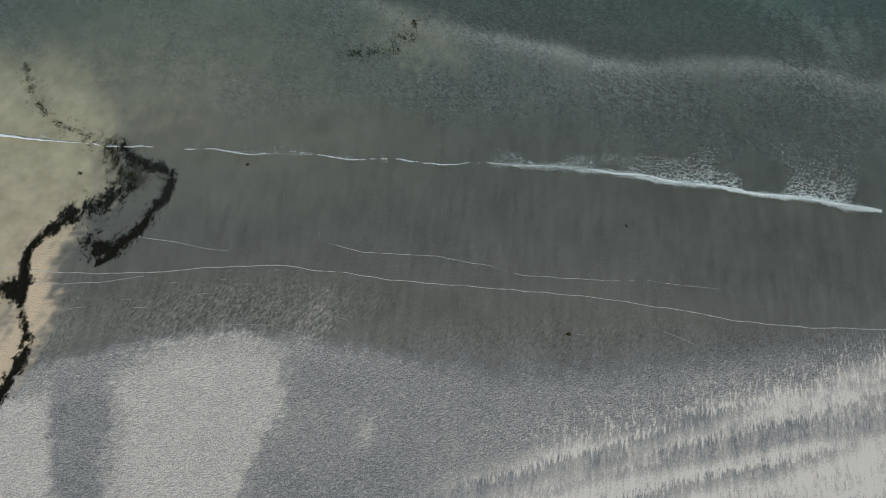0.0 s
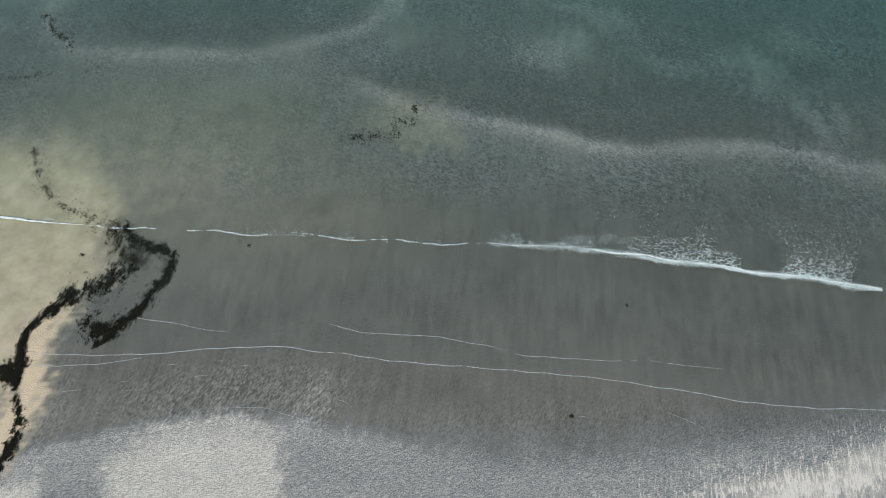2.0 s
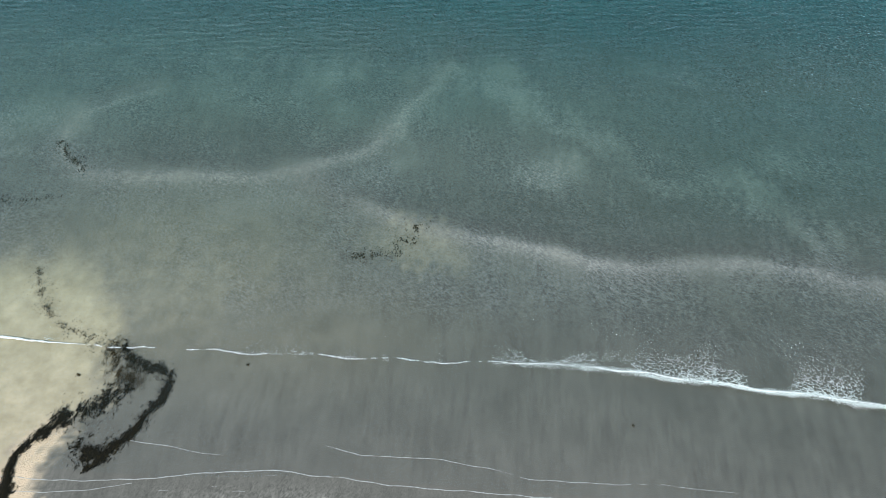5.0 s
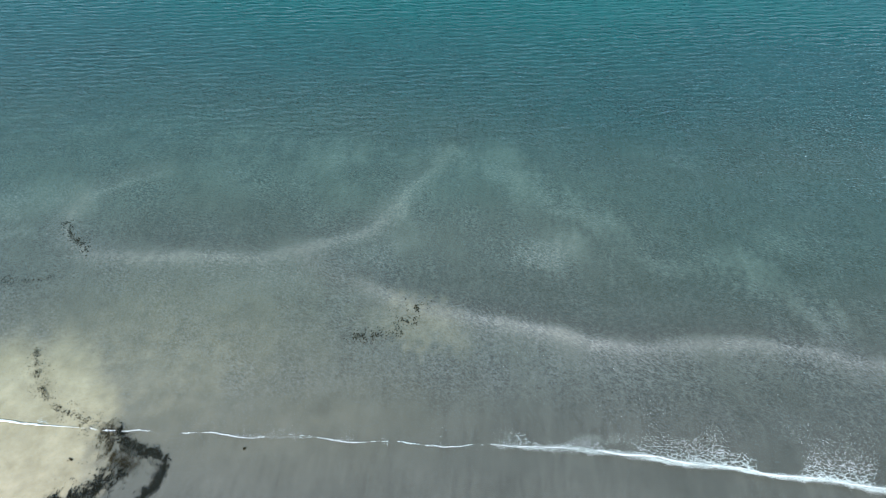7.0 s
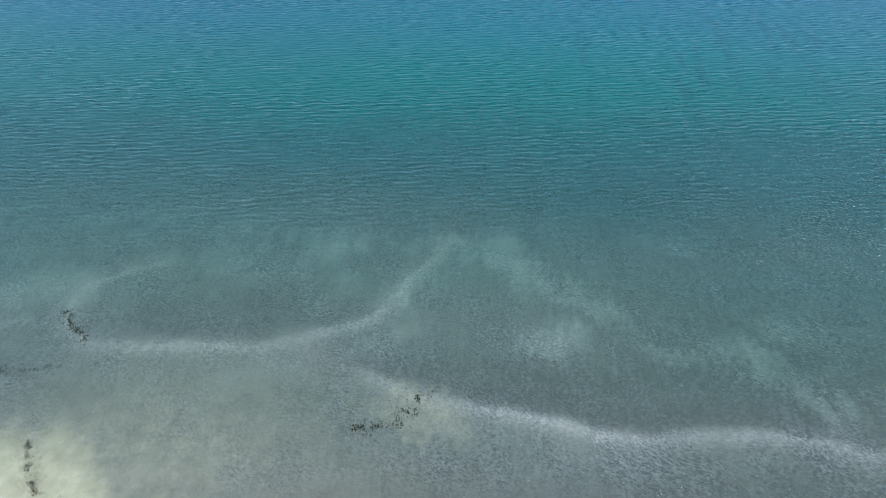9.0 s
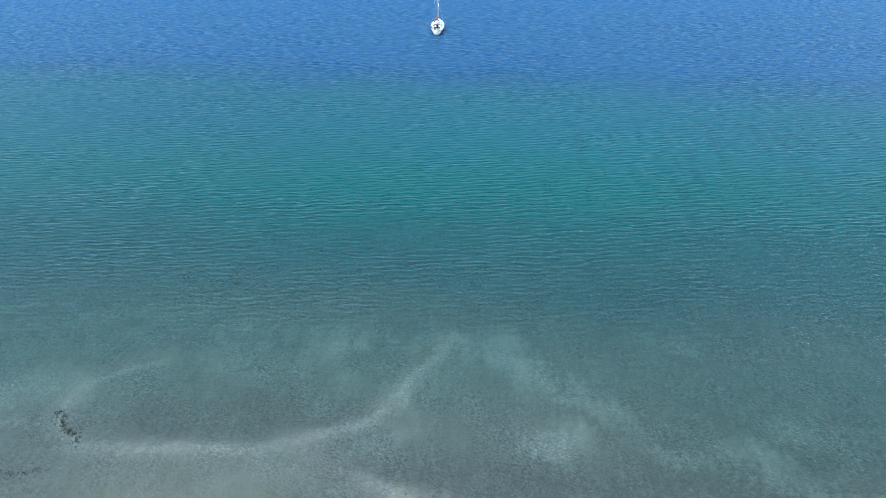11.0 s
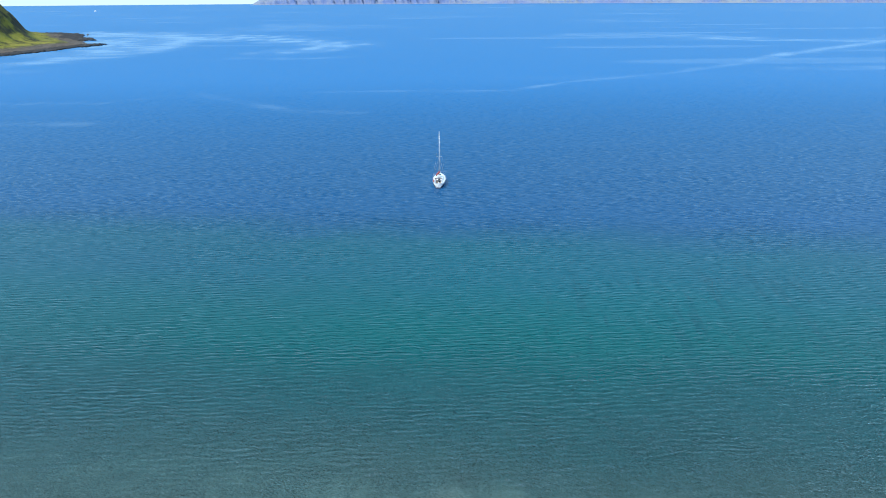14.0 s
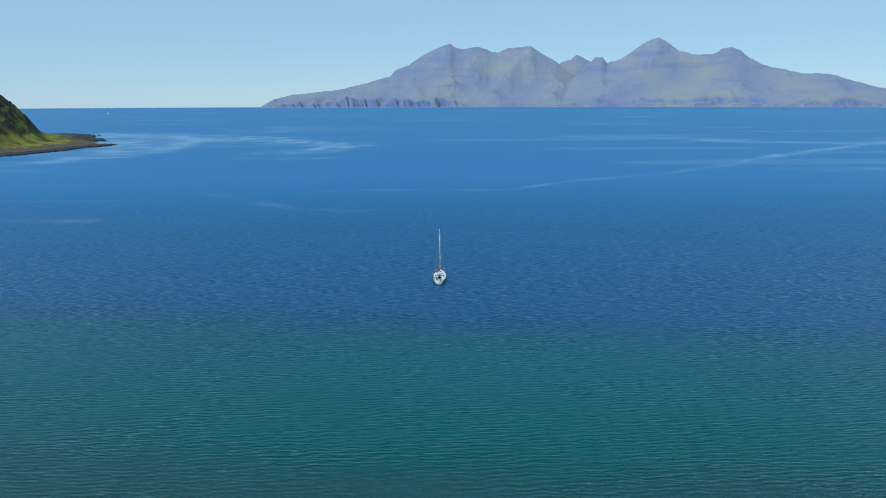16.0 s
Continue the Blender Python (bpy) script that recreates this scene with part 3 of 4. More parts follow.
def box(bm, cx, cy, cz, sx, sy, sz, bevel=0.0, turn=0.0):
    made = bmesh.ops.create_cube(bm, size=1.0, matrix=pose(cx, cy, cz, 0, 0, turn) @ Matrix.Diagonal((sx, sy, sz, 1)))
    if bevel:
        edges = list({e for v in made["verts"] for e in v.link_edges})
        bmesh.ops.bevel(bm, geom=edges, offset=bevel, segments=2, affect="EDGES", profile=0.5)


def loft(bm, rings, close=False, cap=True):
    """Skin over rings of the same number of points."""
    vs = [[bm.verts.new(p) for p in ring] for ring in rings]
    n = len(vs[0])
    for a, b in zip(vs[:-1], vs[1:]):
        for k in range(n if close else n - 1):
            bm.faces.new((a[k], a[(k + 1) % n], b[(k + 1) % n], b[k]))
    if cap and close:
        bm.faces.new(vs[0][::-1])
        bm.faces.new(vs[-1])
    return vs


# ------------------------------------------------------------ island: far mountains over sea cliffs
# ridges of the island: bearing in degrees, and degrees over the sea's edge
WEST_RIDGE = [(-13.3, 0.02), (-12.3, 0.6), (-10.9, 0.93), (-9.2, 1.1), (-7.5, 1.27), (-5.3, 1.82), (-3.6, 2.28), (-3.2, 2.7), (-2.1, 3.16), (-1.0, 3.91), (0.3, 4.48), (1.0, 4.73), (1.3, 4.44), (1.8, 4.27), (3.1, 4.47), (3.7, 4.3), (4.2, 4.05), (4.6, 4.05), (5.4, 4.33), (7.1, 4.48), (8.0, 3.89), (9.1, 3.3), (9.8, 2.6), (11.5, 1.6), (13.4, 0.03)]
BACK_RIDGE = [(8.1, 1.31), (9.1, 3.06), (9.4, 3.26), (10.1, 3.46), (10.5, 3.86), (11.6, 3.27), (12.2, 2.73), (14.0, 0.03)]
EAST_RIDGE = [(7.9, 0.05), (9.1, 0.89), (10.1, 1.93), (11.4, 3.15), (11.9, 3.59), (12.4, 3.63), (12.8, 3.21), (13.8, 3.48), (14.6, 4.03), (15.4, 4.61), (16.0, 4.88), (16.4, 4.94), (17.0, 4.61), (17.8, 4.04), (18.8, 3.7), (20.2, 3.7), (20.8, 4.07), (21.4, 4.17), (22.0, 3.92), (22.6, 3.41), (23.5, 2.92), (24.1, 2.71), (25.0, 2.54), (26.1, 2.25), (27.1, 2.26), (28.2, 2.09), (29.2, 1.7), (30.6, 1.31), (32.2, 0.96), (35.3, 0.32), (38.2, 0)]


def island_material():
    m = Mat("hazed_heather_and_gabbro")
    p = m.pos()
    steep = m.t.nodes.new("ShaderNodeSeparateXYZ")
    m.put(steep.inputs[0], m.t.nodes.new("ShaderNodeNewGeometry").outputs["Normal"])
    height = m.t.nodes.new("ShaderNodeSeparateXYZ")
    m.put(height.inputs[0], p)
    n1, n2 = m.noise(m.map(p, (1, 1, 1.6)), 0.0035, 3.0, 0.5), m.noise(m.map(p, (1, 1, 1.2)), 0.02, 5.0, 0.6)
    # blue-grey of distance haze is painted into the moor and rock colours
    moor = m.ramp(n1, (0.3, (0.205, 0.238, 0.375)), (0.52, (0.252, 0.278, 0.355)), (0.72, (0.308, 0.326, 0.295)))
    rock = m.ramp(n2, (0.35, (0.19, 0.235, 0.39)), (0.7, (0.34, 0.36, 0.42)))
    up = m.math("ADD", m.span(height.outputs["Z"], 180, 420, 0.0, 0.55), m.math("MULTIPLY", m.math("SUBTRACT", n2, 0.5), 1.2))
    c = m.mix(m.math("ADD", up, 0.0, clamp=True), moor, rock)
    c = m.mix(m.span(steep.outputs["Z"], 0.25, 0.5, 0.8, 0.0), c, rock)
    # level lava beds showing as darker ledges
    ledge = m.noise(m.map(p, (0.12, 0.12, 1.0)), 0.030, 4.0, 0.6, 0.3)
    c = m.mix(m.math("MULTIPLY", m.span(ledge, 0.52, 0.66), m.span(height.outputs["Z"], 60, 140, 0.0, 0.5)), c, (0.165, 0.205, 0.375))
    # the cliff colour has the haze's blue put in too
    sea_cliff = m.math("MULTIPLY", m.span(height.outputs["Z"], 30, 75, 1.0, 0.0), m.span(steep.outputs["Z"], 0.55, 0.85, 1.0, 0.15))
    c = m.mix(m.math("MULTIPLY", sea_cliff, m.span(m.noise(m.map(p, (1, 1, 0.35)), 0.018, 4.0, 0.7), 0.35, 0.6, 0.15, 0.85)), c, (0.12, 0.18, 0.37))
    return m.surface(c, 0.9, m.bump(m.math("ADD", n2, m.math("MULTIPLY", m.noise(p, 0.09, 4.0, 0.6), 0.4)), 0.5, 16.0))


def build_island():
    az = np.radians(np.arange(-13.6, 40.01, 0.08))
    rad = np.concatenate([[4285, 4292], np.linspace(4298, 4840, 130)])
    r, a = np.meshgrid(rad, az, indexing="ij")
    r, a = r.ravel(), a.ravel()
    deg = np.degrees(a)
    x, y = r * np.sin(a), r * np.cos(a)
    spur = np.array([noise.ridged_multi_fractal((u / 330, v / 260, 0.3), 0.95, 2.1, 6, 0.9, 1.7) - 1.0 for u, v in zip(x, y)])
    h = np.full(len(x), -4.0)
    for pts, at, front, power in ((WEST_RIDGE, 4690, 400, 1.5), (BACK_RIDGE, 4800, 420, 1.3), (EAST_RIDGE, 4620, 330, 1.15)):
        lift = np.interp(deg, [q[0] for q in pts], [q[1] for q in pts], left=0, right=0)
        top = at * np.tan(np.radians(lift - 0.47)) + 40
        top = np.where(lift > 0.02, np.maximum(top + 1.6 * wobble(x, 0 * y, 45, 60) + 1.4 * wobble(x, 0 * y, 140, 61), 2), -4)
        off = r - at
        fall = np.where(off < 0, np.clip(1 + off / front, 0, 1) ** power, np.clip(1 - off / 220, 0, 1) ** 1.2)
        near = np.clip(-off / front * 3, 0, 1) * np.clip(fall * 3, 0, 1)
        h = np.maximum(h, top * fall + spur * np.clip(top, 0, 400) * 0.16 * near)
    # sea cliffs in front
    cliff = np.interp(deg, [-13.5, -12.6, -10, -6, 1, 3, 8, 25, 29, 31, 38, 40], [0, 30, 46, 66, 62, 18, 26, 26, 60, 28, 14, 0])
    gash = 1.2 * np.abs(wobble(x + 0.9 * (r - 4300), 0 * y, 150, 41)) + 1.1 * np.abs(wobble(x + 0.8 * (r - 4300), 0 * y, 60, 42))
    cliff = cliff * (0.7 + 0.3 * wobble(x, y * 0.3, 120, 40))
    start = 4298 + 24 * gash * np.clip(cliff / 30, 0, 1)
    shelf = np.clip((r - start) / 16, 0, 1)
    inside_land = (deg > -13.3) & (deg < 39.5)
    h = np.where(inside_land, np.maximum(h * smooth(r, start, start + 60), cliff * shelf + np.clip(r - start - 16, 0, 400) * 0.04), h)
    h = np.where(r < 4290, -4, np.where((h < 1) & inside_land & (r > start), 1.0, h))
    cap = np.maximum.reduce([4800 * np.tan(np.radians(np.interp(deg, [q[0] for q in p], [q[1] for q in p], left=0, right=0) - 0.47)) + 40 for p in (WEST_RIDGE, BACK_RIDGE, EAST_RIDGE)])
    h = np.minimum(h, np.maximum(cap, 1.0) + 2)
    isle = thing("island", "distant blue-grey mountainous island with sea cliffs", "island", (600, 4290, 0))
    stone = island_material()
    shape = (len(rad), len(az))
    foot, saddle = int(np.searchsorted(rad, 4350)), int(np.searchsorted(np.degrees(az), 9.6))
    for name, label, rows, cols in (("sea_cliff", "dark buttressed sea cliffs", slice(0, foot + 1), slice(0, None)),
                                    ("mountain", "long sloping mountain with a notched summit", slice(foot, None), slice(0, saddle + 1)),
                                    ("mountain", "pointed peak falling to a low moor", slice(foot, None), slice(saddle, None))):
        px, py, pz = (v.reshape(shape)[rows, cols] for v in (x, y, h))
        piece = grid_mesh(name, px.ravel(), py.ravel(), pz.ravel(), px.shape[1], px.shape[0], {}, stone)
        piece.parent = isle
        piece.matrix_parent_inverse = isle.matrix_world.inverted()
        piece["label"] = label


build_island()


# ------------------------------------------------------------ headland: grassy slope over a rocky point
COAST = [(-560, 380), (-400, 470), (-330, 535), (-314, 604), (-314, 648), (-305, 682), (-322, 697), (-352, 752), (-388, 800), (-412, 858), (-455, 900), (-520, 960), (-900, 1050)]


def headland_material():
    m = Mat("headland_turf_and_rock")
    p = m.pos()
    inland = m.attr("inland")
    up = m.t.nodes.new("ShaderNodeSeparateXYZ")
    m.put(up.inputs[0], m.t.nodes.new("ShaderNodeNewGeometry").outputs["Normal"])
    n1, n2 = m.noise(p, 0.05, 5.0, 0.65), m.noise(p, 0.3, 4.0, 0.65)
    grass = m.ramp(n1, (0.32, (0.12, 0.135, 0.010)), (0.5, (0.26, 0.238, 0.018)), (0.7, (0.37, 0.315, 0.04)))
    scrub = m.ramp(n2, (0.3, (0.007, 0.009, 0.005)), (0.7, (0.05, 0.05, 0.02)))
    shingle = m.ramp(n2, (0.3, (0.06, 0.048, 0.036)), (0.7, (0.19, 0.145, 0.10)))
    crag = m.math("ADD", m.span(up.outputs["Z"], 0.74, 0.60), m.math("MULTIPLY", m.math("SUBTRACT", m.noise(m.map(p, (1, 1, 0.5)), 0.07, 6.0, 0.72), 0.49), 7.0), clamp=True)
    place = m.t.nodes.new("ShaderNodeSeparateXYZ")
    m.put(place.inputs[0], p)
    heath = m.math("MULTIPLY", m.span(place.outputs["Z"], 13, 40), m.span(m.noise(m.map(p, (1, 1, 1.6), (0, 25, 0)), 0.035, 5.0, 0.7), 0.29, 0.46))
    c = m.mix(m.math("MAXIMUM", crag, heath), grass, scrub)
    c = m.mix(m.span(m.math("ADD", inland, m.math("MULTIPLY", n2, 8.0)), 23, 29), shingle, c)
    return m.surface(c, 0.95, m.bump(m.math("ADD", n2, m.math("MULTIPLY", n1, 2.0)), 0.9, 3.0))


def inside(x, y, pts):
    hit = np.zeros(x.shape, bool)
    for (x0, y0), (x1, y1) in zip(pts, pts[1:] + pts[:1]):
        cross = (y0 > y) != (y1 > y)
        hit ^= cross & (x < (x1 - x0) * (y - y0) / (y1 - y0 + 1e-9) + x0)
    return hit


def build_headland():
    xs, ys = np.arange(-640, -286, 2.5), np.arange(420, 962, 3.5)
    gx, gy = np.meshgrid(xs, ys)
    x, y = gx.ravel(), gy.ravel()
    dist, _ = line_field(x, y, COAST)
    land = inside(x, y, COAST + [(-900, 380)])
    inland = np.where(land, dist, -dist) + 3 * wobble(x, y, 18, 50)
    ridge = -366 - x - 0.56 * np.clip(y - 700, -40, 500) + 5 * wobble(x, y, 40, 51)
    h = 1.8 * smooth(inland, -2, 8) - 3 * smooth(-inland, 0, 6)
    h = h + 2.5 * smooth(inland, 14, 30)
    h = h + np.clip(ridge, 0, 500) * 0.74 * smooth(ridge, -16, 30) + 4 * smooth(inland, 30, 70) + 4 * smooth(ridge, 10, 40) * wobble(x, y, 16, 52) + 2.5 * smooth(ridge, 18, 45) * np.abs(wobble(x, y, 8, 54))
    h = np.minimum(h, 95 + 6 * wobble(x, y, 70, 53))
    ob = grid_mesh("headland", x, y, h, len(xs), len(ys), {"inland": inland}, headland_material())
    tagged(ob, "steep grassy headland running out to a low rocky point", "headland")


build_headland()


# ------------------------------------------------------------ plain materials
def painted(name, colour, rough=0.35, wear=0.12, scale=3.0):
    m = Mat(name)
    n = m.noise(m.pos(), scale, 5.0, 0.65)
    dirt = tuple(c * (1 - wear * 2) for c in colour)
    return m.surface(m.ramp(n, (0.3, dirt), (0.65, colour)), rough, m.bump(n, 0.05, 0.01))


def weed_material(name, dark, light):
    m = Mat(name)
    r = m.island()
    n = m.noise(m.pos(), 6.0, 3.0)
    c = m.ramp(r, (0.0, dark), (0.75, tuple(1.5 * v for v in dark)), (1.0, light))
    return m.surface(m.mix(m.math("MULTIPLY", n, 0.5), c, tuple(1.8 * v for v in dark)), 0.8, Specular_IOR_Level=0.12)


def foam_material():
    m = Mat("sea_foam")
    n = m.noise(m.pos(), 14.0, 4.0, 0.6)
    return m.surface(m.ramp(n, (0.3, (0.62, 0.66, 0.66)), (0.65, (0.84, 0.86, 0.86))), 0.7, m.bump(n, 0.4, 0.02), Subsurface_Weight=0.0)


GELCOAT = painted("white_gelcoat", (0.92, 0.92, 0.91), 0.25, 0.03)
TEAK = painted("weathered_teak", (0.46, 0.36, 0.27), 0.7, 0.2, 8.0)
ANTIFOUL = painted("dark_antifouling", (0.02, 0.025, 0.05), 0.5)
ALLOY = Mat("mast_alloy").surface((0.72, 0.72, 0.72), 0.35, None, 0.6)
STEEL = Mat("rigging_wire").surface((0.55, 0.56, 0.58), 0.3, None, 0.9)
CANVAS_PALE = painted("pale_canvas", (0.66, 0.62, 0.58), 0.85, 0.15)
CANVAS_RED = painted("red_canvas", (0.62, 0.10, 0.06), 0.85, 0.15)
WINDOW = Mat("tinted_window").surface((0.02, 0.022, 0.025), 0.08)
WEED = weed_material("kelp_fronds", (0.006, 0.006, 0.004), (0.04, 0.03, 0.010))
WEED_BROWN = weed_material("brown_weed", (0.022, 0.016, 0.006), (0.10, 0.062, 0.022))
FOAM = foam_material()
FILM = painted("thin_foam_film", (0.46, 0.47, 0.46), 0.6, 0.2, 9.0)


# ------------------------------------------------------------ seaweed: wrack lines of many fronds
def along(pts, u):
    p = np.array(pts, float)
    seg = np.hypot(*(p[1:] - p[:-1]).T)
    run = np.concatenate([[0], np.cumsum(seg)]) / seg.sum()
    return np.interp(u, run, p[:, 0]), np.interp(u, run, p[:, 1])


def frond(verts, faces, x, y, z, length, width, way, rng, lift):
    """One ribbon of kelp, curved, lying on the sand or streaming in the water."""
    base, bend = len(verts), rng.uniform(-1.2, 1.2)
    px, py, n = x, y, 4
    for k in range(n):
        u = k / (n - 1)
        w = width * (0.5 + 1.2 * u * (1 - u) * 2) * (0.25 if k == n - 1 else 1)
        nx, ny = -math.sin(way), math.cos(way)
        zz = z + 0.015 + lift * math.sin(u * 3.0) + rng.uniform(0, 0.02)
        verts += [(px + nx * w, py + ny * w, zz), (px - nx * w, py - ny * w, zz + rng.uniform(0.0, 0.02))]
        way += bend / n
        px, py = px + math.cos(way) * length / n, py + math.sin(way) * length / n
        if k:
            i = base + 2 * k
            faces.append((i - 2, i - 1, i + 1, i))


def wrack(name, label, pts, count, width, seed, length=0.26, gaps=0.3, kind="stuff", heart=0.4, material=None, wide=0.016):
    """A line of seaweed in clotted heaps; width: half-widths of the scatter, evenly along the line; heart: share in the dense middle; gaps: how patchy it lies."""
    rng = np.random.RandomState(seed)
    verts, faces = [], []
    for u in rng.uniform(0, 1, count):
        x, y = along(pts, u)
        w = float(np.interp(u, np.linspace(0, 1, len(width)), width))
        x, y = x + 0.5 * w * noise.noise((u * 9, seed, 1.0)) * 2, y + 0.5 * w * noise.noise((u * 9, seed, 7.0)) * 2
        core = rng.uniform() < heart
        spread_by = w * (0.32 if core else 1.0)
        x, y = x + rng.normal(0, spread_by), y + rng.normal(0, spread_by)
        clot = 0.6 * noise.noise((x * 0.8, y * 0.8, seed)) + noise.noise((x * 2.3, y * 2.3, seed + 3.0)) + 0.8 * noise.noise((x * 6, y * 3.5, seed + 5.0))
        if clot < (gaps - 0.5 - (0.32 if core else 0.0)) * 1.2 + rng.normal(0, 0.12):
            continue
        z = float(bed(np.array([x]), np.array([y]))[0])
        frond(verts, faces, x, y, z, length * rng.uniform(0.4, 1.3), wide * rng.uniform(0.5, 1.6), rng.normal(1.4, 0.45) + math.pi * rng.randint(2), rng, 0.03)
    ob = raw_mesh(name, verts, faces, material or WEED)
    return tagged(ob, label, "seaweed", kind=kind)


wrack("kelp_bank", "dark kelp drifted in a hook through shallow water", [(-19.99, 24.33), (-18.88, 22.81), (-17.38, 22.61), (-16.57, 22.01), (-16.67, 20.60), (-17.27, 19.69), (-17.96, 18.38), (-18.96, 17.27), (-20.16, 16.06)], 12000, (0.12, 0.20, 0.17, 0.12, 0.15, 0.16, 0.15, 0.22, 0.07), 1, gaps=0.58, heart=0.4)
wrack("kelp_bank", "loose brown kelp spread between darker heaps", [(-20.70, 24.33), (-19.99, 23.12), (-19.28, 21.60), (-18.48, 21.81)], 2200, (0.30, 0.50, 0.40, 0.3), 11, 0.4, gaps=0.56, heart=0.0, wide=0.008, material=WEED_BROWN)
wrack("kelp_bank", "small heap of dark kelp in shallow water", [(-20.77, 17.57), (-20.07, 16.97), (-19.46, 16.77)], 1500, (0.35, 0.40, 0.25), 12, gaps=0.58, heart=0.2)
wrack("kelp_trail", "thin trail of dark kelp leading out to sea", [(-27.7, 30.8), (-27.3, 29.6), (-26.6, 28.4), (-25.9, 27.2), (-25.3, 26.6)], 1300, (0.18, 0.40, 0.52, 0.40, 0.15), 2, 0.16, gaps=0.47, heart=0.4, wide=0.006, material=WEED_BROWN)
wrack("kelp_trail", "thin brown kelp drifting over yellow sand", [(-25.0, 26.4), (-23.6, 25.5), (-22.2, 24.8), (-21.0, 24.3), (-20.0, 23.8)], 1500, (0.14, 0.34, 0.50, 0.58, 0.5), 17, 0.16, gaps=0.62, heart=0.12, material=WEED_BROWN, wide=0.007)
wrack("kelp_shelf", "scattered kelp over yellow sand in shallow water", [(-18.98, 21.50), (-20.18, 20.19), (-21.28, 19.89), (-22.18, 19.49), (-22.78, 18.68), (-23.38, 18.18), (-24.38, 17.07)], 5200, (0.24, 0.44, 0.42, 0.38, 0.22, 0.13, 0.10), 3, gaps=0.56, heart=0.15)
wrack("kelp_wrack", "black wrack line beside a tan sand stream", [(-24.28, 17.07), (-24.38, 15.96), (-24.17, 15.26), (-24.12, 14.35), (-24.06, 13.75)], 6500, (0.08, 0.11, 0.13, 0.22, 0.12), 4, gaps=0.42, heart=0.6)
wrack("kelp_wrack", "heap of black wrack in a tan sand stream", [(-25.07, 14.66), (-24.47, 14.15)], 3200, (0.24, 0.24), 13, gaps=0.5)
wrack("kelp_wrack", "broken line of black wrack beside a tan sand stream", [(-24.06, 13.55), (-23.66, 12.54), (-23.25, 11.84), (-23.15, 10.94), (-23.35, 10.03), (-23.64, 9.03), (-24.34, 7.52)], 5000, (0.06, 0.10, 0.20, 0.2, 0.2, 0.18), 14, gaps=0.54)
wrack("weed_scatter", "brown weed scattered on the sandy sea bed", [(-1.41, 34.54), (-1.71, 33.13), (-2.11, 32.42), (-2.92, 32.01), (-4.53, 31.51), (-6.14, 31.40)], 800, (0.45, 0.6, 0.5, 0.45, 0.4, 0.35), 5, 0.20, 0.62, heart=0.25, material=WEED_BROWN, wide=0.026)
wrack("weed_scatter", "brown weed along the inner edge of a sand bar", [(-30.16, 43.68), (-29.65, 42.67), (-28.83, 41.55), (-27.21, 40.33)], 520, (0.3, 0.3), 6, 0.22, 0.55, material=WEED_BROWN, wide=0.026)
wrack("weed_scatter", "thin dark line of weed on the sea bed", [(-28.21, 37.59), (-30.52, 37.18), (-31.73, 36.98), (-33.24, 37.49)], 260, (0.38, 0.35), 7, 0.22, 0.5, material=WEED_BROWN, wide=0.016)
wrack("kelp_fringe", "loose fronds of kelp round a dark hooked bank", [(-19.79, 23.82), (-18.68, 22.71), (-17.28, 22.51), (-16.67, 21.81), (-16.87, 20.39), (-17.96, 18.38), (-19.26, 17.27), (-20.57, 16.77)], 1500, (0.30, 0.36, 0.34, 0.28, 0.34, 0.34, 0.42, 0.34), 15, 0.24, gaps=0.54, heart=0.0, wide=0.008)
wrack("kelp_fringe", "loose fronds of kelp over yellow sand", [(-18.98, 21.60), (-20.18, 20.29), (-21.48, 19.89), (-22.48, 19.18), (-23.48, 17.98)], 1800, (0.36, 0.52, 0.6, 0.4, 0.24), 16, 0.24, gaps=0.52, heart=0.0, wide=0.008)
for k, (wx, wy, size) in enumerate(((7.34, 11.59, 0.16), (-11.95, 22.77, 0.09), (-22.30, 22.21, 0.12), (16.27, 23.12, 0.06), (11.34, 18.38, 0.06))):
    wrack("seaweed_clump", "small dark clump of seaweed lying on grey sand", [(wx - 0.8 * size, wy), (wx + 0.8 * size, wy - 0.5 * size)], int(14 + 220 * size), (size * 0.45, size * 0.3), 20 + k, 0.11, 0.2, kind="", material=WEED_BROWN)


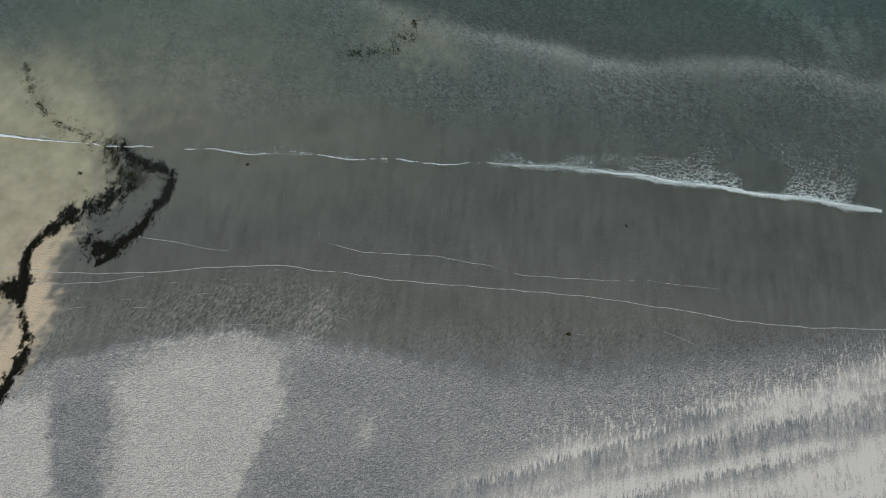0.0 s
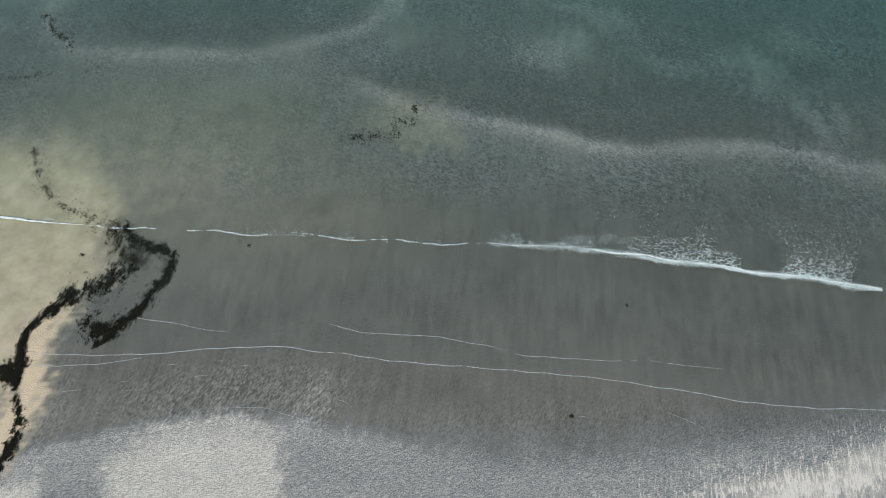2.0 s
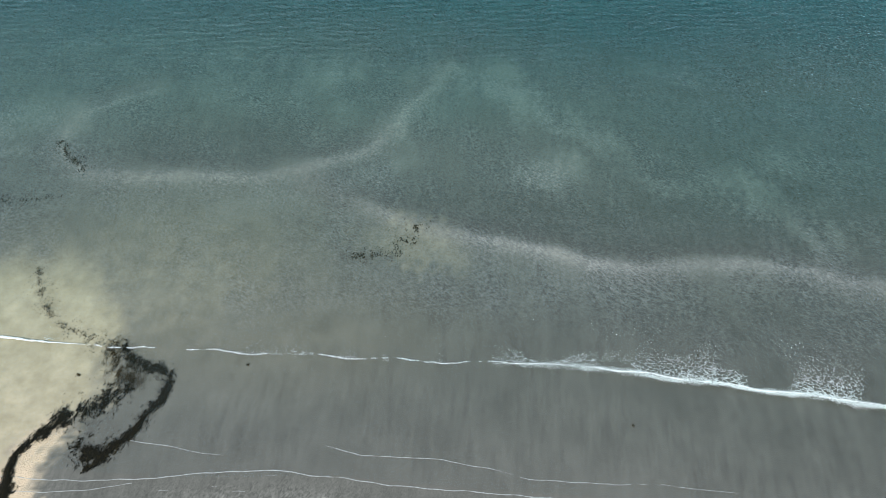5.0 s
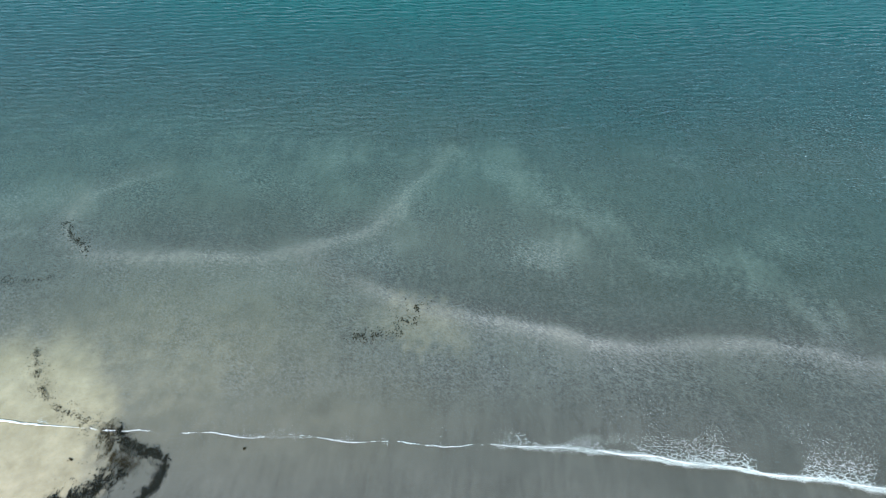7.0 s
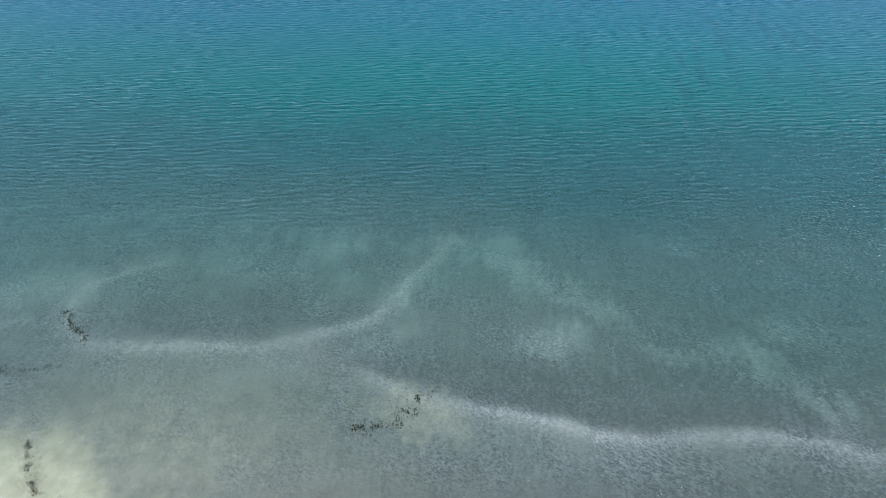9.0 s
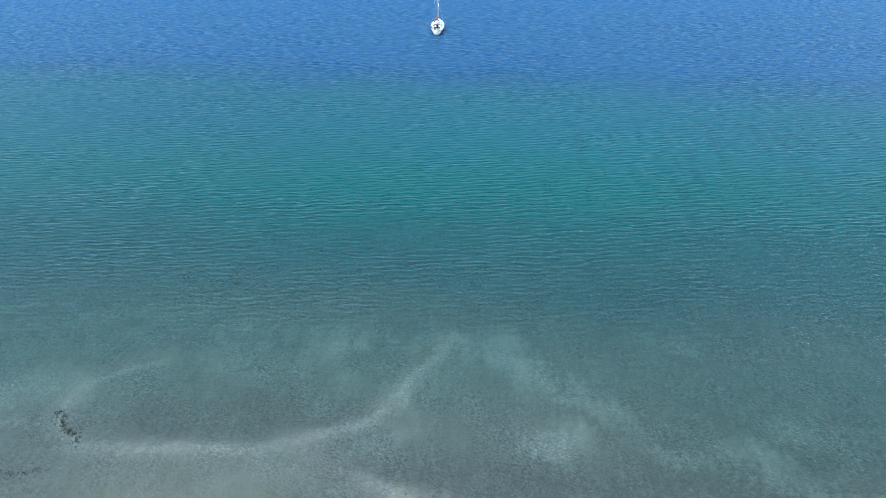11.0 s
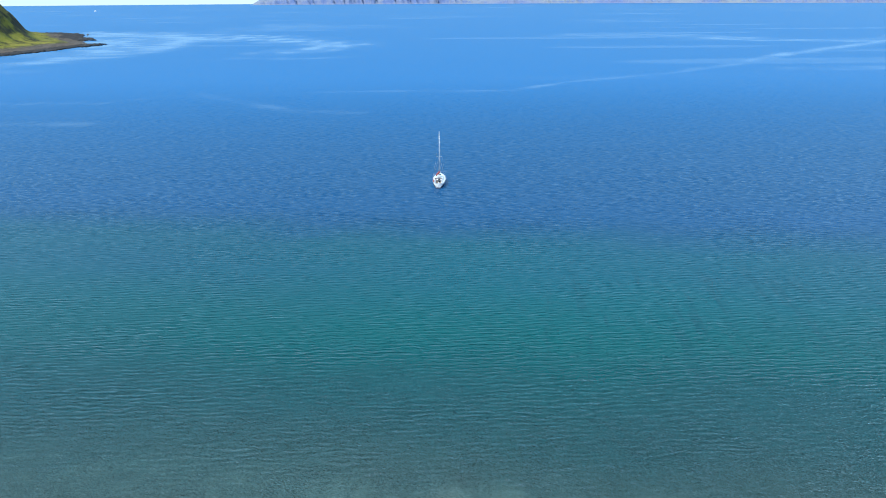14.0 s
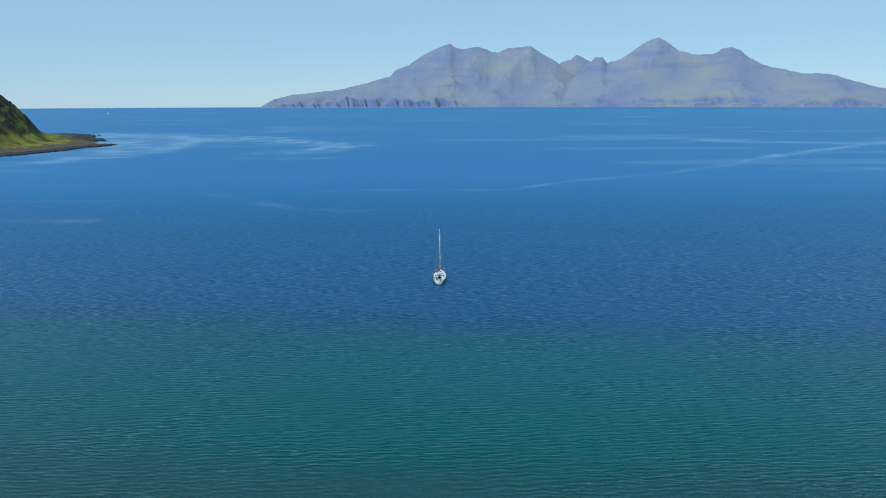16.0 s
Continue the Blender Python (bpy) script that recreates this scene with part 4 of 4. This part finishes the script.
# ------------------------------------------------------------ foam: small clots along the breaking wave and the swash lines
def foam(name, label, pts, count, width, seed, size=0.05, lift=0.0, runs=0.5, trail=0.0, shape=None, grain=8.0):
    """Flat domed clots of foam along a line, in broken runs; trail: how far some lie behind, to seaward."""
    rng = np.random.RandomState(seed)
    verts, faces = [], []
    p = np.array(pts, float)
    total = np.hypot(*(p[1:] - p[:-1]).T).sum()
    for _ in range(count):
        u = rng.uniform()
        here = u * total
        on = 0.5 + 0.6 * noise.noise((here / grain, seed * 3.7, 0.0)) + 0.45 * noise.noise((here / grain * 4.3, seed * 1.7, 5.0)) + 0.3 * noise.noise((here * 2.1, seed, 9.0))
        weight = shape(u) if shape else 1.0
        if on < runs + rng.uniform(-0.06, 0.06) or rng.uniform() > weight:
            continue
        x, y = along(pts, u)
        y += 0.30 * noise.noise((here / 3.0, seed, 2.0)) + 0.10 * noise.noise((here * 1.3, seed, 4.0))
        thick = width * (0.4 + 1.6 * max(0.0, on - runs))
        x, y = x + rng.normal(0, 0.05), y + rng.normal(0, thick)
        if trail and rng.uniform() < 0.7:
            back = rng.exponential(trail)
            y += back
            cell = noise.voronoi((x * 3.6, y * 4.6, seed))[0]
            if cell[1] - cell[0] > 0.16 or noise.noise((x * 0.45, y * 0.6, seed + 0.5)) < -0.08 + 0.25 * rng.uniform():
                continue
        s = size * rng.uniform(0.4, 1.5)
        z = max(lift, float(bed(np.array([x]), np.array([y]))[0])) + 0.010
        base, sides = len(verts), 6
        a0, stretch = rng.uniform(0, math.tau), rng.uniform(1.0, 2.2)
        for k in range(sides):
            a = a0 + k * math.tau / sides
            q = s * rng.uniform(0.6, 1.3)
            verts.append((x + q * stretch * math.cos(a), y + q * math.sin(a), z - 0.005))
        verts.append((x, y, z + s * 0.3))
        faces += [(base + k, base + (k + 1) % sides, base + sides) for k in range(sides)]
    ob = raw_mesh(name, verts, faces, FOAM, True)
    return tagged(ob, label, "foam", kind="stuff")


def foam_line(name, label, pts, half, seed, gaps=-0.3, sway=0.12, rise=0.012, material=None):
    """A continuous lumpy line of foam; half: half-widths evenly along it; gaps: where its noise falls below this it breaks off."""
    rng = np.random.RandomState(seed)
    p = np.array(pts, float)
    total = np.hypot(*(p[1:] - p[:-1]).T).sum()
    verts, faces, last = [], [], None
    for here in np.arange(0, total, 0.05):
        u = here / total
        on = noise.noise((here / 3.1, seed * 3.7, 0.0)) + 0.6 * noise.noise((here / 0.7, seed * 1.7, 5.0))
        if on < gaps:
            last = None
            continue
        w = float(np.interp(u, np.linspace(0, 1, len(half)), half)) * min(1.0, 0.25 + 2.2 * (on - gaps)) * (0.75 + 0.5 * noise.noise((here * 3.0, seed, 3.0))) * rng.uniform(0.8, 1.2)
        x, y = along(pts, u)
        y = y + sway * noise.noise((here / 2.2, seed, 2.0)) + 0.35 * sway * noise.noise((here * 1.1, seed, 4.0))
        ys = np.array([y - w, y - 0.45 * w, y + 0.4 * w, y + w * rng.uniform(0.8, 1.5)])
        zs = np.maximum(bed(np.full(4, x), ys), swell(np.full(4, x), ys)) + rise * np.array([0.35, 1.0, 0.9, 0.35])
        base = len(verts)
        verts += [(x + rng.uniform(-0.01, 0.01), yy, zz) for yy, zz in zip(ys, zs)]
        if last is not None:
            faces += [(last + k, base + k, base + k + 1, last + k + 1) for k in range(3)]
        last = base
    return tagged(raw_mesh(name, verts, faces, material or FILM, True), label, "foam", kind="stuff")


foam_line("breaker_foam", "white foam along the crest of a small breaking wave", BREAKER[10:-1], (0.02, 0.032, 0.05, 0.058, 0.052, 0.042, 0.035), 1, -0.3, 0.14, 0.03, FOAM)
foam_line("breaker_foam", "white foam where a small wave breaks over yellow sand", [(-33, 25.4), (-28.1, 24.9), (-25.1, 24.5), (-22.4, 24.2)], (0.12, 0.12, 0.07, 0.01), 2, -0.6, 0.14, 0.03, FOAM)
foam("breaker_foam", "broken flecks of foam along a low wave crest", BREAKER[3:11], 2600, 0.025, 1, 0.015, 0.08, 0.48, 0.0, None, 3)
foam("breaker_foam", "speckled foam left behind a breaking wave", BREAKER[10:-1], 85000, 0.10, 2, 0.0105, 0.05, 0.28, 0.85, lambda u: 0.12 + 0.88 * min(1, 1.5 * u), 7)
foam("breaker_foam", "small patches of speckled foam behind a wave crest", BREAKER[5:11], 3500, 0.08, 12, 0.009, 0.04, 0.62, 0.5, None, 5)
foam("breaker_foam", "speckled foam over shallow yellow sand", [(-31, 25.4), (-28, 25.1), (-24.5, 24.7)], 14000, 0.10, 8, 0.0105, 0.03, 0.25, 0.55, lambda u: 0.9 - 0.8 * u, 6)
foam_line("swash_foam", "thin white line of foam at the edge of the swash", [(-26, 15.9), (-21.8, 15.5), (-18.6, 15.4), (-15.5, 15.6), (-11.7, 15.9), (-8.4, 15.8), (-4.5, 15.2), (-0.6, 14.7), (3.9, 14.3), (8.9, 13.8), (12.7, 13.2), (17.2, 12.3), (20.8, 11.9), (26, 11.7)], (0.02, 0.026, 0.03, 0.026, 0.022, 0.028, 0.022), 3, -0.62)
foam_line("swash_foam", "thin line of foam on shallow water", [(-26, 15.0), (-22.0, 14.8), (-19.5, 14.9), (-17.2, 15.25)], (0.016, 0.022, 0.014), 9, -0.5)
foam_line("swash_foam", "faint second line of foam on wet sand", [(-6.6, 17.3), (-4.5, 16.7), (0.1, 16.4), (2.3, 15.9), (4.9, 15.2), (9.7, 14.8), (12.0, 14.8), (16.5, 14.2)], (0.028, 0.022, 0.02, 0.02, 0.012), 4, -0.4)
foam_line("swash_foam", "short line of foam on shallow water", [(-18.6, 17.9), (-16.2, 17.5), (-14.4, 17.1), (-12.4, 16.8)], (0.028, 0.022, 0.014), 5, -0.7)
foam_line("swash_foam", "faint foam left at the high edge of the wash", [(-21.1, 10.5), (-19.0, 11.1), (-16.8, 11.3), (-14.3, 11.8), (-11.5, 12.3), (-9.6, 12.2), (-7.3, 11.4), (-5.0, 11.0), (-2.4, 10.5)], (0.008, 0.008, 0.006, 0.010, 0.016, 0.012), 6, -0.12)
for k, (fx, fy, run, fall) in enumerate(((-20.8, 13.3, 1.1, 0.1), (-17.4, 13.3, 1.3, 0.06), (-18.0, 13.8, 0.6, 0.02), (-15.4, 14.8, 0.6, 0.0), (-11.2, 14.7, 0.7, -0.03), (-9.5, 15.6, 0.4, -0.02),
                                         (-5.4, 12.5, 0.7, -0.3), (13.6, 11.3, 1.9, -0.9), (-12.6, 15.0, 0.3, 0.0), (-13.6, 14.1, 0.8, 0.05), (8.0, 11.5, 0.6, -0.05))):
    foam_line("swash_foam", "short dash of foam on wet sand", [(fx - run / 2, fy - fall / 2), (fx, fy + 0.03), (fx + run / 2, fy + fall / 2)], (0.007, 0.016, 0.008), 40 + k, -0.9, 0.04)


# ------------------------------------------------------------ sailing yacht at anchor, stern to the beach
def build_yacht():
    ship = thing("sailing_yacht", "white sailing yacht with bare mast anchored on blue water", "boat", (0.2, 156.6, 0.0), -3.0)
    length, beam = 9.4, 3.0
    ts = np.linspace(0, 1, 17)

    def half(t):
        return beam / 2 * (0.64 + 0.36 * math.sin(min(t / 0.45, 1) * math.pi / 2)) * (1 - max(0, (t - 0.45) / 0.55) ** 2.1)

    def sheer(t):
        return 1.02 + 0.30 * t ** 2

    hull = bmesh.new()
    rings = []
    for t in ts:
        b, s, yy = max(half(t), 0.02), sheer(t), t * length
        rake = -0.5 * (1 - t) ** 6
        tuck = 1 - 0.50 * (1 - t) ** 3
        rings.append([(side * b * w, yy + rake * (1 - max(h, 0)), h * s if h > 0 else h) for side, w, h in
                      ((-1, 1, 1.0), (-1, 0.5 + 0.5 * tuck, 0.55), (-1, 0.9 * tuck, 0.12), (-1, 0.5 * tuck, -0.25), (1, 0.0, -0.45), (1, 0.5 * tuck, -0.25), (1, 0.9 * tuck, 0.12), (1, 0.5 + 0.5 * tuck, 0.55), (1, 1, 1.0))])
    vs = loft(hull, rings)
    hull.faces.new(vs[0][::-1])
    part("hull", hull, GELCOAT, ship, "white glossy hull")
    stripe = bmesh.new()
    for side in (-1, 1):
        loft(stripe, [[(side * (max(half(t), 0.02) * (0.94 - 0.44 * (1 - t) ** 3) + 0.015), t * length - 0.42 * (1 - t) ** 6, h) for h in (-0.02, 0.26)] for t in ts])
    loft(stripe, [[(-0.44, -0.52, 0.0), (0.44, -0.52, 0.0)], [(-0.50, -0.44, 0.2), (0.50, -0.44, 0.2)]])
    part("boot_stripe", stripe, ANTIFOUL, ship, "dark waterline stripe")
    deck = bmesh.new()
    loft(deck, [[(-max(half(t), 0.02) * 0.98, t * length, sheer(t) - 0.01), (0, t * length, sheer(t) + 0.06), (max(half(t), 0.02) * 0.98, t * length, sheer(t) - 0.01)] for t in ts[5:]])
    for side in (-1, 1):
        loft(deck, [[(side * max(half(t), 0.02) * 0.98, t * length, sheer(t) - 0.01), (side * 0.62, t * length, sheer(t) + 0.02)] for t in ts[:6]])
    part("deck", deck, GELCOAT, ship)
    well = bmesh.new()
    box(well, 0, 1.45, 0.52, 1.2, 2.6, 0.06)
    for side in (-1, 1):
        box(well, side * 0.61, 1.45, 0.78, 0.05, 2.6, 0.5)
        box(well, side * 0.42, 1.45, 0.80, 0.36, 2.5, 0.06, 0.02)
    part("cockpit", well, TEAK, ship, "teak-lined cockpit well", False)
    rail = bmesh.new()
    for side in (-1, 1):
        box(rail, side * 0.74, 1.6, 1.16, 0.16, 2.7, 0.24, 0.04)
    part("coaming", rail, GELCOAT, ship, "white cockpit coamings")
    house = bmesh.new()
    loft(house, [[(-w, yy, 1.05), (-w * 0.86, yy + sl, 1.05 + hh), (w * 0.86, yy + sl, 1.05 + hh), (w, yy, 1.05)] for yy, w, hh, sl in
                 ((2.85, 0.98, 0.50, 0.05), (4.2, 0.98, 0.48, 0), (5.6, 0.85, 0.40, 0), (6.5, 0.62, 0.24, -0.2), (6.9, 0.5, 0.02, -0.2))])
    house.faces.new([v for v in list(house.verts)[:4]][::-1])
    cabin_ob = part("cabin", house, GELCOAT, ship, "low white coachroof")
    for side in (-1, 1):
        for yy in (3.5, 4.7):
            port = bmesh.new()
            box(port, side * 0.935, yy, 1.30, 0.03, 0.8, 0.18, 0.01)
            part("cabin_window", port, WINDOW, cabin_ob, "dark tinted cabin window", False)
    hatch = bmesh.new()
    box(hatch, 0, 2.83, 1.18, 0.46, 0.05, 0.5, 0.02)
    part("companionway", hatch, WINDOW, cabin_ob, "dark companionway opening", False)
    lid = bmesh.new()
    box(lid, 0, 7.5, 1.30, 0.55, 0.55, 0.07, 0.02)
    part("fore_hatch", lid, WINDOW, ship, "dark fore hatch", False)
    hood = bmesh.new()
    loft(hood, [[(0.95 * math.cos(a), yy, 1.25 + k * math.sin(a)) for a in np.linspace(math.pi, 0, 9)] for yy, k in ((2.65, 0.46), (3.1, 0.45), (3.6, 0.24))])
    part("spray_hood", hood, CANVAS_PALE, ship, "pale canvas spray hood")
    cloth = bmesh.new()
    loft(cloth, [[(-half(t) * 0.95 - 0.02, t * length, 1.12), (-half(t) * 0.95 - 0.02, t * length, 1.66)] for t in (0.03, 0.12, 0.2, 0.3)])
    part("weather_cloth", cloth, CANVAS_RED, ship, "red cloth laced along the guard rail")
    mast = bmesh.new()
    tube(mast, (0, 4.9, 1.4), (0, 4.75, 11.75), 0.06, 0.04, 10)
    mast_ob = part("mast", mast, ALLOY, ship, "tall bare alloy mast")
    for hgt, w in ((6.0, 0.62), (4.9, 0.0)):
        if w:
            for side in (-1, 1):
                cross = bmesh.new()
                tube(cross, (0, 4.82, hgt), (side * w, 4.6, hgt + 0.08), 0.035, 0.025)
                part("spreader", cross, ALLOY, mast_ob)
    boom = bmesh.new()
    tube(boom, (0, 4.75, 2.35), (-0.55, 1.6, 2.3), 0.06, 0.055)
    boom_ob = part("boom", boom, ALLOY, ship)
    cover = bmesh.new()
    loft(cover, [[(-0.17 * (4.75 - yy) + r * math.cos(a), yy, 2.47 + 1.25 * r * math.sin(a)) for a in np.linspace(0, math.tau, 11)[:-1]] for yy, r in ((4.7, 0.20), (4.2, 0.22), (3.2, 0.17), (2.0, 0.13), (1.5, 0.07))], close=True)
    part("sail_cover", cover, CANVAS_RED, boom_ob, "red sail cover on the boom")
    for a, b in (((0, 4.75, 11.65), (0, 9.3, 1.35)), ((0, 4.75, 11.65), (0, 0.05, 1.1)), ((-0.62, 4.6, 6.08), (-1.42, 4.5, 1.1)), ((0.62, 4.6, 6.08), (1.42, 4.5, 1.1)),
                 ((-0.62, 4.6, 6.08), (0, 4.75, 11.5)), ((0.62, 4.6, 6.08), (0, 4.75, 11.5)), ((0, 4.85, 6.1), (-1.4, 4.1, 1.1)), ((0, 4.85, 6.1), (1.4, 4.1, 1.1))):
        wire = bmesh.new()
        tube(wire, a, b, 0.02 if a[2] < 6.2 and a[0] == 0 else 0.009, n=5)
        part("stay", wire, STEEL, ship)
    furl = bmesh.new()
    tube(furl, (0, 9.2, 1.6), (0, 5.2, 11.4), 0.06, 0.04, 7)
    part("furled_jib", furl, GELCOAT, ship, "rolled white headsail")
    for k, (px, py) in enumerate([(s * half(t) * 0.95, t * length) for t in (0.02, 0.2, 0.4, 0.6, 0.8) for s in (-1, 1)]):
        post = bmesh.new()
        tube(post, (px, py, 1.0), (px, py, 1.72), 0.018, n=6)
        part("stanchion", post, STEEL, ship)
    for side in (-1, 1):
        line = bmesh.new()
        for t0, t1 in zip((0.02, 0.2, 0.4, 0.6, 0.8), (0.2, 0.4, 0.6, 0.8, 0.97)):
            tube(line, (side * half(t0) * 0.95, t0 * length, 1.7), (side * half(t1) * 0.95, t1 * length, 1.72), 0.012, n=5)
        part("guard_rail", line, STEEL, ship)
    stand = bmesh.new()
    box(stand, 0, 1.0, 0.85, 0.22, 0.22, 0.6, 0.03)
    stand_ob = part("pedestal", stand, GELCOAT, ship)
    wheel = bmesh.new()
    for k in range(16):
        a, b = k * math.tau / 16, (k + 1) * math.tau / 16
        tube(wheel, (0.42 * math.cos(a), 0.9, 1.15 + 0.42 * math.sin(a)), (0.42 * math.cos(b), 0.9, 1.15 + 0.42 * math.sin(b)), 0.02, n=5)
    part("steering_wheel", wheel, STEEL, stand_ob)
    ladder = bmesh.new()
    for side in (-1, 1):
        tube(ladder, (0.3 + side * 0.16, -0.46, 0.25), (0.3 + side * 0.16, -0.02, 1.25), 0.02, n=6)
    for zz in (0.35, 0.6, 0.85, 1.1):
        tube(ladder, (0.14, -0.57 + 0.44 * zz, zz), (0.46, -0.57 + 0.44 * zz, zz), 0.018, n=6)
    part("boarding_ladder", ladder, STEEL, ship)


build_yacht()


def build_launch():
    boat = thing("motor_boat", "small white motor boat far out at sea", "boat", (-1055, 2394, 0), 70)
    hull = bmesh.new()
    rings = []
    for t in np.linspace(0, 1, 9):
        b = 1.7 * (1 - max(0, t - 0.4) ** 2 / 0.36 * 0.97)
        rings.append([(-b, t * 10, 1.5 + 0.5 * t), (-b * 0.8, t * 10, 0.1), (0, t * 10, -0.4), (b * 0.8, t * 10, 0.1), (b, t * 10, 1.5 + 0.5 * t)])
    vs = loft(hull, rings)
    hull.faces.new(vs[0][::-1])
    part("hull", hull, GELCOAT, boat)
    house = bmesh.new()
    box(house, 0, 5.0, 2.5, 2.2, 3.4, 1.9, 0.25)
    house_ob = part("wheelhouse", house, GELCOAT, boat)
    pane = bmesh.new()
    box(pane, 0, 5.0, 2.9, 2.24, 3.0, 0.6, 0.05)
    part("window", pane, WINDOW, house_ob)


build_launch()


# ------------------------------------------------------------ boulders along the headland's shore
def build_boulders():
    rock = Mat("dark_basalt")
    n = rock.noise(rock.pos(), 0.8, 4.0, 0.65)
    rock.surface(rock.ramp(n, (0.3, (0.015, 0.015, 0.015)), (0.7, (0.07, 0.065, 0.06))), 0.85, rock.bump(n, 0.5, 0.2))
    rng = np.random.RandomState(12)
    bm = bmesh.new()
    bmesh.ops.create_icosphere(bm, subdivisions=1, radius=1.0)
    shape = np.array([v.co[:] for v in bm.verts])
    tris = [tuple(v.index for v in f.verts) for f in bm.faces]
    bm.free()
    for label, pts, count, wide, big in (("dark basalt boulders along the low shore", COAST[1:6], 1700, 2.6, 1.7), ("dark basalt boulders on the outer point", COAST[7:11], 1300, 5.0, 2.2),
                                         ("low dark skerry running off the point", [(-318, 670), (-308, 682), (-302, 690)], 160, 2.0, 1.0)):
        verts, faces = [], []
        for _ in range(count):
            x, y = along(pts, rng.uniform())
            x, y = x + rng.normal(0, wide), y + rng.normal(0, wide)
            s = big * rng.uniform(0.4, 1.4)
            base = len(verts)
            a = rng.uniform(0, math.tau)
            for q in shape * rng.uniform(0.75, 1.25, shape.shape):
                u, v = q[0] * 1.3 * s, q[1] * s
                verts.append((x + u * math.cos(a) - v * math.sin(a), y + u * math.sin(a) + v * math.cos(a), 0.3 + q[2] * s * 0.65))
            faces += [tuple(i + base for i in t) for t in tris]
        tagged(raw_mesh("shore_boulders", verts, faces, rock.m), label, "rocks", kind="stuff")


build_boulders()
